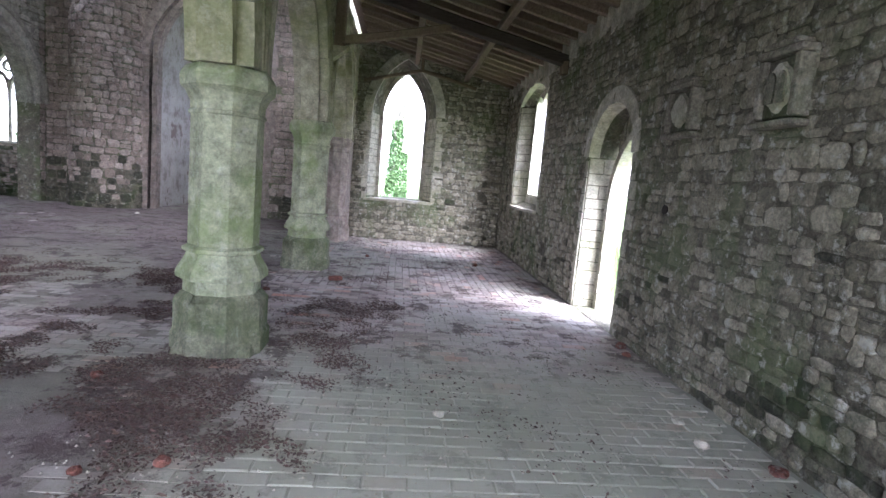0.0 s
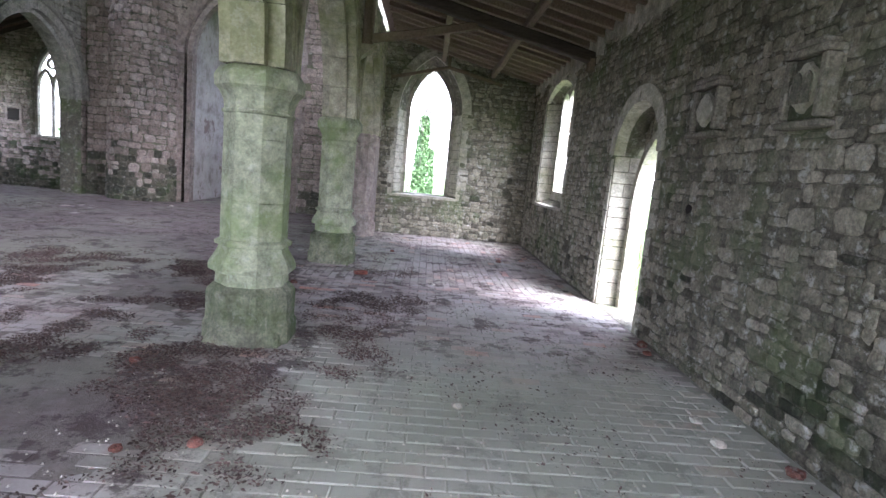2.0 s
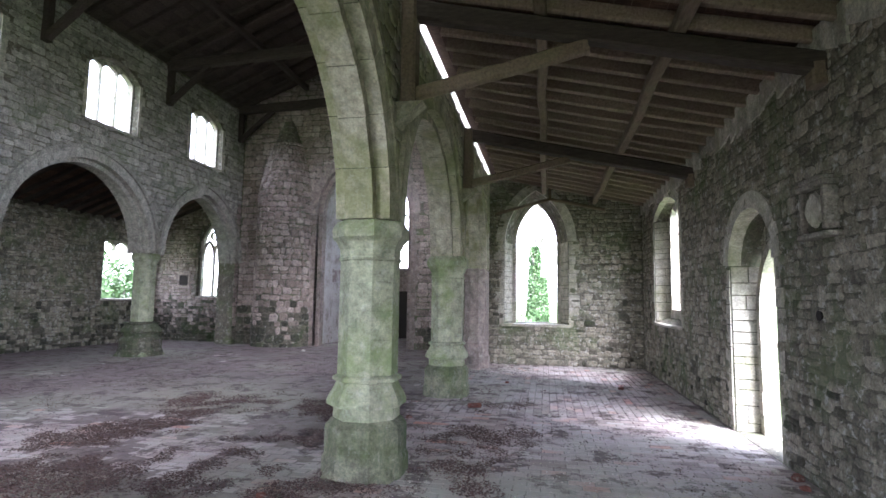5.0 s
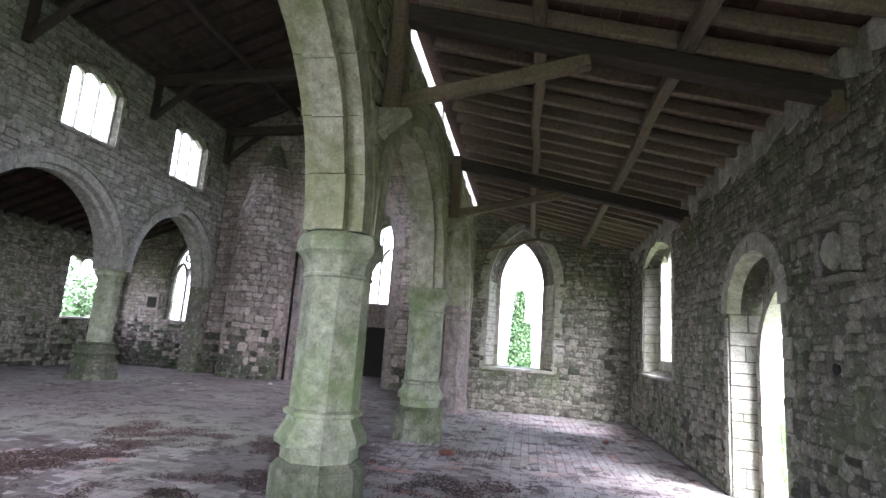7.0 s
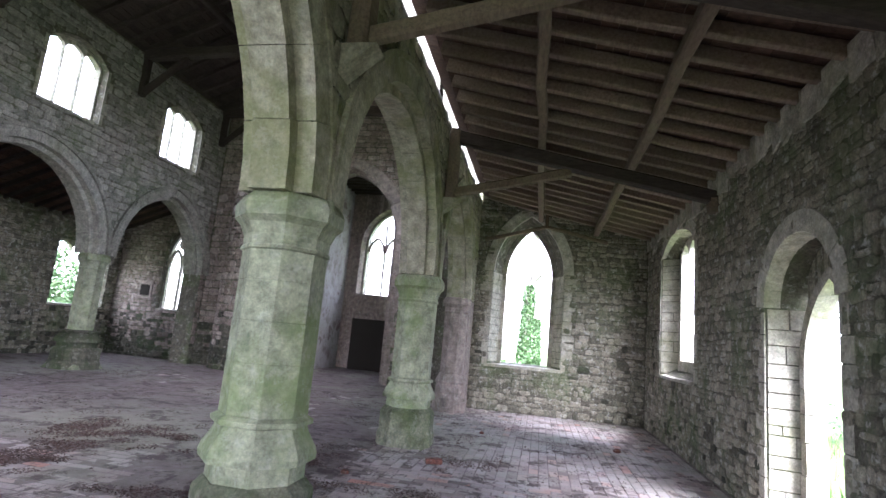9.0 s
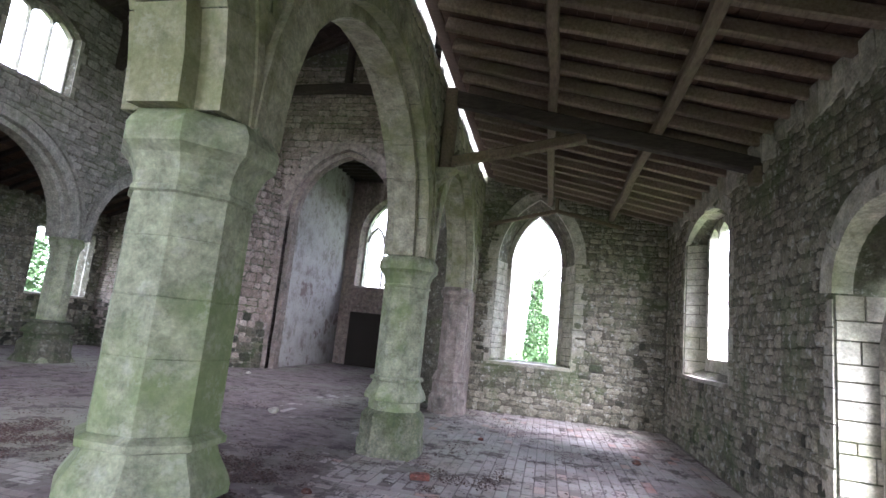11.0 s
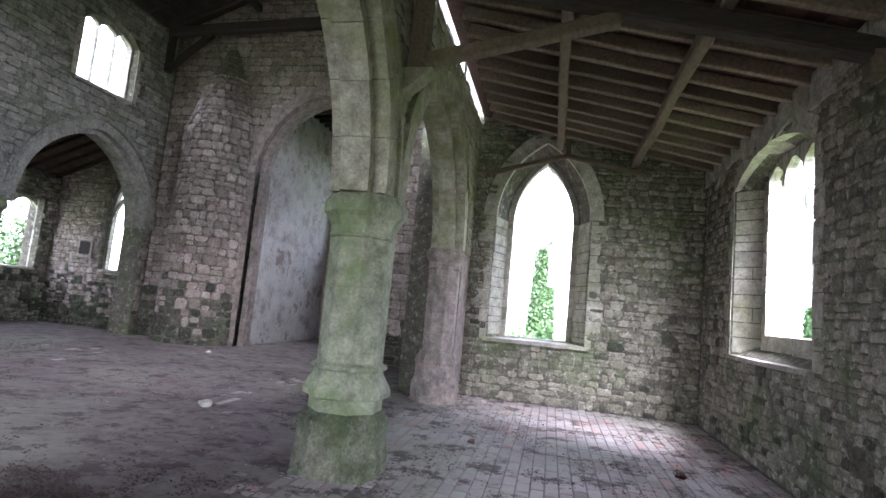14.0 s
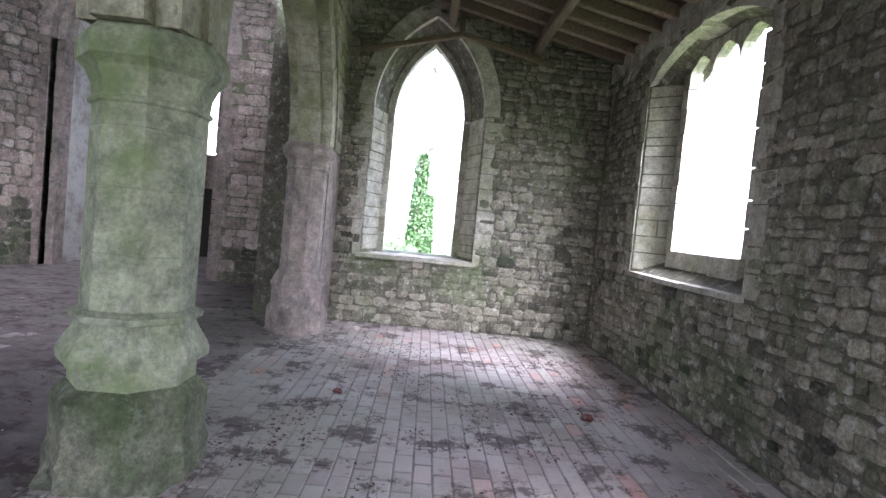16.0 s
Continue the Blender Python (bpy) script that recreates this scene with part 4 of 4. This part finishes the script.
# ---- wall monuments ----
def plaque(y, z, w, h, label, lobes):
    p = thing("wall_plaque", label, "plaque", pose(0, y, z))
    bm = bmesh.new()
    bevelled_box(bm, -0.075, 0.02, -w / 2, w / 2, -h / 2, h / 2, 0.012)
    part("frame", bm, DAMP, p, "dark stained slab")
    bm = bmesh.new()
    k = 22
    ring = []
    for i in range(k):
        a = 2 * math.pi * i / k
        m = 1 + 0.07 * math.cos(4 * a) + 0.05 * math.cos(8 * a)
        ring.append((w * 0.33 * math.cos(a) * m * 1.1, h * 0.36 * math.sin(a) * m * 1.1))
    poly(bm, ([(-0.074, a, b) for a, b in ring], [(-0.105, a * 0.9, b * 0.92) for a, b in ring]))
    part("tablet", bm, ASHLAR, p, "pale scalloped tablet")
    if lobes:
        for s in (-1, 1):
            bm = bmesh.new()
            c = arch_curve(s * w * 0.14 - w * 0.11, s * w * 0.14 + w * 0.11, h * 0.1, h * 0.26, 5)
            ring = [(s * w * 0.14 - w * 0.11, -h * 0.26)] + c + [(s * w * 0.14 + w * 0.11, -h * 0.26)]
            poly(bm, ([(-0.104, a, b) for a, b in ring], [(-0.12, a, b) for a, b in ring]))
            part("panel", bm, MONUMENT, p)
    for s in (-1, 1):
        bm = bmesh.new()
        bevelled_box(bm, -0.115, 0.02, s * w * 0.47 - 0.03, s * w * 0.47 + 0.03, -h / 2, h / 2, 0.01)
        part("pilaster", bm, MONUMENT, p)
    for zz, ww, t in ((h / 2 + 0.03, w * 1.2, 0.05), (-h / 2 - 0.04, w * 1.25, 0.045), (h / 2 + 0.08, w * 0.9, 0.04)):
        bm = bmesh.new()
        bevelled_box(bm, -0.13, 0.02, -ww / 2, ww / 2, zz - t / 2, zz + t / 2, 0.01)
        part("moulding", bm, MONUMENT, p)


plaque(2.60, 2.40, 0.40, 0.36, "small weathered stone memorial tablet on the wall", False)
plaque(1.34, 2.40, 0.36, 0.40, "dark weathered stone memorial with twin arched panels", True)
bm = bmesh.new()
lathe8(bm, [(0.035, 0.0), (0.045, 0.02)], 0, (0, 0), 8)
ob = tagged(new("wall_bracket", mesh_from("wall_bracket", bm, HOLE)), "small black iron stub in the wall", "iron stub")
ob.matrix_world = pose(-0.02, 2.73, 1.50, 0, -90, 0)

# ---- broken masonry along the wall tops ----
bm = bmesh.new()
y = Y_W
while y < 11.1:
    L = rng.uniform(0.15, 0.45)
    b, b2 = TOP_S - rng.uniform(0.16, 0.36), TOP_S - rng.uniform(0.16, 0.36)
    poly(bm, ([(-0.035, y, b), (0.3, y, b), (0.3, y + L, b2), (-0.035, y + L, b2)], [(-0.05, y + 0.01, TOP_S + 0.02), (0.3, y + 0.01, TOP_S + 0.02), (0.3, y + L - 0.01, TOP_S + 0.02), (-0.045, y + L - 0.01, TOP_S + 0.02)]))
    y += L
tagged(new("wall_plate_mortar", mesh_from("wall_plate_mortar", bm, ASHLAR)), "ragged pale mortar along the wall's top", "mortar", kind="structure")
bm = bmesh.new()
y = Y_W
while y < 11.1:
    L = rng.uniform(0.12, 0.4)
    h = rng.uniform(0.0, 0.25)
    box(bm, X_A - 0.1, X_A + HALF - rng.uniform(0.0, 0.05), y, y + L - 0.01, TOP_A - 0.01, TOP_A + h * 0.45)
    y += L
tagged(new("broken_masonry", mesh_from("broken_masonry", bm, NAVE)), "ragged broken stones along the arcade's top", "masonry", kind="structure")

single("wall_plate", (0.2, Y_W, 4.0), (0.2, Y_E - 0.05, 4.0), 0.26, 0.2, WOOD_DARK, "long timber plate along the wall's top", "wall plate")

# ---- outside ----
def tree(x, y, h, lean, ivy, label):
    t = thing("tree", label, "tree", pose(x, y, -0.2))
    r = random.Random(int(x * 10 + y))
    bm = bmesh.new()
    limbs = []
    pts = [Vector((lean * (i / 8) ** 1.5, 0.1 * math.sin(i), h * i / 8)) for i in range(9)]

    def tube(path, r0, r1_):
        prev = None
        for i, p in enumerate(path):
            rad = r0 + (r1_ - r0) * i / (len(path) - 1)
            ring = [bm.verts.new((p.x + rad * math.cos(a), p.y + rad * math.sin(a), p.z)) for a in [k * math.pi / 3.5 for k in range(7)]]
            if prev:
                for k in range(7):
                    bm.faces.new((prev[k], prev[(k + 1) % 7], ring[(k + 1) % 7], ring[k]))
            prev = ring

    tube(pts, 0.22, 0.05)
    for i in range(16):
        p = pts[r.randrange(3, 9)]
        d = Vector((r.uniform(-1, 1), r.uniform(-1, 1), r.uniform(0.3, 1.2)))
        path = [p + d * (k / 4) * r.uniform(1.2, 2.6) + Vector((0, 0, 0.1 * k)) for k in range(5)]
        tube(path, 0.05, 0.012)
        limbs += path
    part("trunk", bm, BARK, t)
    bm = bmesh.new()

    def leaf(c, s):
        a, b = Vector((r.gauss(0, 1), r.gauss(0, 1), r.gauss(0, 1))).normalized(), Vector((r.gauss(0, 1), r.gauss(0, 1), r.gauss(0, 1))).normalized()
        b = (b - a * a.dot(b)).normalized()
        bm.faces.new([bm.verts.new(c + a * s), bm.verts.new(c + b * s * 0.5), bm.verts.new(c - a * s), bm.verts.new(c - b * s * 0.5)])

    for i in range(3600):
        s = r.random() ** 1.4 * ivy
        p = pts[0].lerp(pts[-1], s)
        k = min(7, int(s * 8))
        p = pts[k].lerp(pts[k + 1], s * 8 - k)
        a = r.uniform(0, 6.28)
        rad = r.uniform(0.12, 0.38) * (1.1 - 0.5 * s)
        leaf(p + Vector((rad * math.cos(a), rad * math.sin(a), 0)), r.uniform(0.07, 0.13))
    for i in range(700):
        leaf(r.choice(limbs) + Vector((r.gauss(0, 0.3), r.gauss(0, 0.3), r.gauss(0, 0.3))), r.uniform(0.04, 0.08))
    part("crown", bm, LEAF, t)


tree(-3.05, 27.0, 9.5, 0.4, 0.5, "slender tree wrapped in green ivy beyond the window")
tree(-2.55, 31.5, 11.0, -0.3, 0.3, "slender ivy-clad tree in the churchyard")
tree(8.5, 19.0, 6.0, 0.5, 0.5, "thin bare tree with ivy at its foot")
tree(6.8, 23.0, 7.0, -0.4, 0.4, "thin bare tree in the churchyard")


def shrub(x, y, w, h, label, n, seed):
    r = random.Random(seed)
    s = thing("shrub", label, "shrub", pose(x, y, -0.2))
    bm = bmesh.new()
    clumps = [(Vector((r.uniform(-w, w), r.uniform(-w * 0.4, w * 0.4), r.uniform(0.1, h))), r.uniform(0.3, 0.6)) for _ in range(26)]
    for i in range(n):
        c, rad = r.choice(clumps)
        p = c + Vector((r.gauss(0, 1), r.gauss(0, 1), r.gauss(0, 1))) * rad * 0.6
        a = Vector((r.gauss(0, 1), r.gauss(0, 1), r.gauss(0, 1))).normalized()
        b = a.orthogonal().normalized()
        k = r.uniform(0.05, 0.1)
        bm.faces.new([bm.verts.new(p + a * k), bm.verts.new(p + b * k * 0.6), bm.verts.new(p - a * k), bm.verts.new(p - b * k * 0.6)])
    part("crown", bm, LEAF, s)
    bm = bmesh.new()
    for i in range(7):
        beam(bm, (r.uniform(-0.4, 0.4), r.uniform(-0.2, 0.2), -0.05), (r.uniform(-w, w) * 0.7, r.uniform(-0.4, 0.4), h * r.uniform(0.5, 0.9)), 0.04, 0.04, 0.03)
    part("stem", bm, BARK, s)


shrub(-20.5, 14.5, 1.8, 3.6, "dense bright green bush outside the far window", 5200, 1)
shrub(-21.0, 17.5, 1.8, 3.4, "dense bright green bush outside the far window", 4200, 2)
shrub(-16.5, 20.0, 1.4, 1.5, "low green bush behind the far aisle", 2600, 3)
shrub(-2.9, 21.0, 2.6, 0.7, "low green brambles below the window", 3000, 4)
shrub(-10.5, 26.0, 2.4, 2.6, "green bush behind the chancel", 2600, 8)
shrub(7.0, 14.0, 1.8, 0.9, "low green bush outside the aisle window", 2200, 5)
shrub(9.0, 8.5, 1.8, 0.9, "low green bush outside the doorway", 2200, 6)
bm = bmesh.new()
rg = random.Random(9)
for i in range(9000):
    x, y = (rg.uniform(0.9, 9), rg.uniform(1, 16)) if i < 5200 else (rg.uniform(-6, 1), rg.uniform(12.4, 22))
    if -10.7 < x < -5.7 and y < 19.5:
        continue
    h, w, a = rg.uniform(0.08, 0.3), 0.012, rg.uniform(0, 6.28)
    c, s = math.cos(a) * w, math.sin(a) * w
    bm.faces.new([bm.verts.new((x - c, y - s, -0.22)), bm.verts.new((x + c, y + s, -0.22)), bm.verts.new((x + rg.uniform(-0.1, 0.1), y + rg.uniform(-0.1, 0.1), -0.2 + h))])
tagged(new("grass", mesh_from("grass", bm, GRASS)), "long green grass around the church", "grass", kind="stuff")

# ---- loose stones and litter on the floor ----
def rock(x, y, s, mat, label, name="stone_lump", z=0.0, seed=1):
    bm = bmesh.new()
    bmesh.ops.create_icosphere(bm, subdivisions=2, radius=s)
    for v in bm.verts:
        q = v.co / s * 1.3 + Vector((seed * 3.1, 0, 0))
        v.co *= 1 + 0.28 * noise.noise(q)
        v.co.z *= 0.6
    ob = tagged(new(name, mesh_from(name, bm, mat)), label, "stone", "loose stones")
    ob.location = (x, y, z + s * 0.42)


ROCKS = [(-2.17, 1.29, 0.042, 0), (-0.42, 1.36, 0.045, 0), (-0.44, 1.02, 0.05, 0), (-3.67, 0.56, 0.045, 1), (-4.58, 1.64, 0.045, 1), (-4.04, 0.45, 0.035, 1), (-0.10, 3.12, 0.06, 1), (-0.16, 2.85, 0.045, 1), (-0.22, 3.3, 0.04, 0), (-0.14, 0.7, 0.06, 1),
         (-6.27, 7.95, 0.085, 0), (-1.0, 7.9, 0.055, 1), (-3.09, 8.07, 0.04, 1), (-4.16, 4.68, 0.045, 1), (-9.4, 12.4, 0.06, 0), (-0.7, 10.6, 0.05, 0), (-3.3, 10.7, 0.05, 0), (-2.3, 5.3, 0.03, 0)]
for i, (x, y, s, red) in enumerate(ROCKS):
    rock(x, y, s, TERRA if red else ASHLAR, "small reddish lump of broken brick on the floor" if red else "small pale loose stone on the floor", "brick_lump" if red else "stone_lump", 0, i)
bm = bmesh.new()
bevelled_box(bm, -0.1, 0.1, -0.05, 0.05, 0, 0.06, 0.008)
ob = tagged(new("loose_brick", mesh_from("loose_brick", bm, TERRA)), "loose red brick lying beside the pillar", "brick")
ob.matrix_world = pose(-3.40, 5.62, 0.004, 0, 0, 15)
rl = random.Random(3)
bm = bmesh.new()
made = 0
while made < 76000:
    x, y = (rl.uniform(-8.0, -0.1), min(8.0, rl.uniform(-1.6, 5.0) + abs(rl.gauss(0, 0.8)))) if made < 60000 else (rl.uniform(-12.4, -0.1), rl.uniform(-1.8, 11.1))
    if x > -2.7 + 0.9 * noise.noise(Vector((y * 0.9, x * 0.9, 7.0))) and y < 7.0 and rl.random() < 0.93:
        continue
    d = noise.noise(Vector((x * 0.9, y * 0.9, 3.0))) + 0.8 * noise.noise(Vector((x * 3.2, y * 3.2, 9.0)))
    if d < 0.2 + rl.uniform(-0.28, 0.28):
        continue
    made += 1
    s, a = rl.uniform(0.006, 0.022), rl.uniform(0, 6.28)
    c, e = math.cos(a) * s, math.sin(a) * s
    z = 0.008 + rl.uniform(0, 0.008)
    k = rl.uniform(0.2, 0.5)
    bm.faces.new([bm.verts.new((x - c, y - e, z)), bm.verts.new((x + e * k, y - c * k, z + rl.uniform(0, 0.012))), bm.verts.new((x + c, y + e, z + rl.uniform(0, 0.01))), bm.verts.new((x - e * k, y + c * k, z))])
tagged(new("leaf_litter", mesh_from("leaf_litter", bm, LITTER)), "dark dead leaves and twigs strewn on the floor", "litter", kind="stuff")
bm = bmesh.new()
for i in range(2600):
    x, y = (rl.uniform(-8, -0.05), rl.uniform(-2.5, 11.2)) if i < 900 else (rl.uniform(-4.5, -0.05), rl.uniform(-1.2, 4.0))
    s = rl.uniform(0.004, 0.012)
    z = 0.006
    v = [bm.verts.new((x + s * rl.uniform(0.6, 1.2) * math.cos(a), y + s * rl.uniform(0.6, 1.2) * math.sin(a), z)) for a in (0, 1.26, 2.5, 3.8, 5.0)]
    t = bm.verts.new((x, y, z + s))
    for k in range(5):
        bm.faces.new((v[k], v[(k + 1) % 5], t))
tagged(new("stone_chips", mesh_from("stone_chips", bm, ASHLAR)), "tiny pale stone chips scattered on the floor", "chips", kind="stuff")

# ---- masonry faces ----
ROUGH = (0.075, 0.17, 0.08, 0.26, 0.010)
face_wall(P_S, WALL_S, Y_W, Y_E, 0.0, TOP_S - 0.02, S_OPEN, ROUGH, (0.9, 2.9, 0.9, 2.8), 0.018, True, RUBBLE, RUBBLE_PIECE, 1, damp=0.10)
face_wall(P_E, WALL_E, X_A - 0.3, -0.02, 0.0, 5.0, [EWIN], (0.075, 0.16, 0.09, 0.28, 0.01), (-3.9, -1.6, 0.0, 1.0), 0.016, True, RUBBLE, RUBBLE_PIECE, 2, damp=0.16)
face_wall(P_N, WALL_N, Y_W, Y_C - 0.05, 4.75, TOP_N - 0.02, CLER + N_ARCH, (0.11, 0.19, 0.18, 0.42, 0.014), None, 0.02, False, NAVE, NAVE, 3)
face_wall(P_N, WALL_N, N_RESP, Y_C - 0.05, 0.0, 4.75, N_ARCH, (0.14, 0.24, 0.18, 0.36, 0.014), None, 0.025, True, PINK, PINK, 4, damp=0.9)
face_wall(P_N, WALL_N, Y_W, N_RESP, 2.7, 4.75, N_ARCH, (0.11, 0.19, 0.18, 0.42, 0.014), None, 0.02, False, NAVE, NAVE, 13)
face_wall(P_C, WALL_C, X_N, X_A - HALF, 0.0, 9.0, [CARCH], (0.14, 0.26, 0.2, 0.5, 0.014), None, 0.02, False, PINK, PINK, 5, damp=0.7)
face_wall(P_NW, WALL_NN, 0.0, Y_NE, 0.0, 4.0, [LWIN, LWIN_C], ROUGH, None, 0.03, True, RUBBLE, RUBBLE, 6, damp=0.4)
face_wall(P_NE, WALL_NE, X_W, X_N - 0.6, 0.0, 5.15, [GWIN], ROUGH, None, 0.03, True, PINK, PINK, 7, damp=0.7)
face_wall(P_AS, WALL_A, Y_W, Y_E, 2.34, TOP_A, ARC, (0.12, 0.22, 0.15, 0.4, 0.015), None, 0.02, True, ARCHSTONE, ARCHSTONE, 8)
P_T = lambda u, z, d: (-11.0 + (0.98 - d - 0.012 * z - max(0, z - 5.2) * 0.25) * math.cos(u / 0.98), 14.1 + (0.98 - d - 0.012 * z - max(0, z - 5.2) * 0.25) * math.sin(u / 0.98), z)
rt = random.Random(31)
bm_v, bm_f, slot_t = [], [], []
for u, z, w, h in courses(rt, -3.08, 0.0, 0.0, 6.8, 0.14, 0.28, 0.16, 0.36, 0.02):
    base = len(bm_v)
    for ring in UNITS[rt.randrange(24)]:
        bm_v += [P_T(u + x * w, z + zz * h, -d * 0.04) for x, zz, d in ring]
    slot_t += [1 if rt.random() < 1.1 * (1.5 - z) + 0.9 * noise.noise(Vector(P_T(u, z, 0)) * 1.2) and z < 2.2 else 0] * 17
    bm_f += [(base + a * 8 + i, base + a * 8 + (i + 1) % 8, base + a * 8 + 8 + (i + 1) % 8, base + a * 8 + 8 + i) for a in range(2) for i in range(8)] + [tuple(range(base + 16, base + 24))]
me = bpy.data.meshes.new("stonework")
me.from_pydata(bm_v, [], bm_f)
me.materials.append(PINK)
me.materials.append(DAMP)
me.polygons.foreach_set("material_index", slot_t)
ob = new("stonework", me)
ob.parent = TURRET
tagged(ob, kind="stuff")

# ---- floor bricks ----
def brick_mesh(w, l, h):
    b = 0.006
    vs = [(-w / 2, -l / 2, -0.03), (w / 2, -l / 2, -0.03), (w / 2, l / 2, -0.03), (-w / 2, l / 2, -0.03), (-w / 2, -l / 2, h - b), (w / 2, -l / 2, h - b), (w / 2, l / 2, h - b), (-w / 2, l / 2, h - b),
          (-w / 2 + b, -l / 2 + b, h), (w / 2 - b, -l / 2 + b, h), (w / 2 - b, l / 2 - b, h), (-w / 2 + b, l / 2 - b, h)]
    fs = [(a + i, a + (i + 1) % 4, a + 4 + (i + 1) % 4, a + 4 + i) for a in (0, 4) for i in range(4)] + [(8, 9, 10, 11)]
    return vs, fs


BL, BW = 0.235, 0.118
piece_v, piece_f = brick_mesh(BL - 0.008, BW - 0.008, 0.004)
piece_me = bpy.data.meshes.new("brick")
piece_me.from_pydata(piece_v, [], piece_f)
piece_me.materials.append(BRICK_PIECE)
fv, ff = [], []
count = 0
rb = random.Random(17)


def lay(x, y, along_y):
    """One brick of the floor, a little sunk and tilted."""
    global count
    earth = noise.noise(Vector((x * 0.5, y * 0.5, 1.0))) + 0.5 * noise.noise(Vector((x * 1.8, y * 1.8, 5.0)))
    sunk = rb.uniform(-0.003, 0.003) - (0.02 * max(0.0, earth - 0.05) if x < -3.4 else 0.010 * max(0.0, earth - 0.3)) - (0.003 if x < -4.2 else 0)
    tx, ty = rb.uniform(-0.012, 0.012), rb.uniform(-0.012, 0.012)
    if -2.9 < x < -0.5 and 5.6 < y < 9.0 and count < 300:
        count += 1
        ob = new("brick", piece_me)
        ob.matrix_world = pose(x, y, sunk, rb.uniform(-0.6, 0.6), rb.uniform(-0.6, 0.6), rb.uniform(-0.8, 0.8) + (90 if along_y else 0))
        ob.parent = FLOOR
        return
    base = len(fv)
    for a, e, h in piece_v:
        if along_y:
            a, e = -e, a
        fv.append((x + a + rb.uniform(-0.001, 0.001), y + e, h + sunk + tx * a + ty * e))
    ff.extend(tuple(base + k for k in f) for f in piece_f)


row, y = 0, Y_W
while y < 5.2:
    x = -12.5 + (BL / 2 if row % 2 else 0)
    while x < -0.12:
        lay(x, y, False)
        x += BL
    row += 1
    y += BW
row, x = 0, -12.5
while x < -0.05:
    y = 5.32 + (BL / 2 if row % 2 else 0)
    while y < (11.15 if x > -4.3 else 13.9):
        lay(x, y, True)
        y += BL
    row += 1
    x += BW
me = bpy.data.meshes.new("brickwork")
me.from_pydata(fv, [], ff)
me.materials.append(BRICK)
ob = new("brickwork", me)
ob.parent = FLOOR
tagged(ob, kind="stuff")
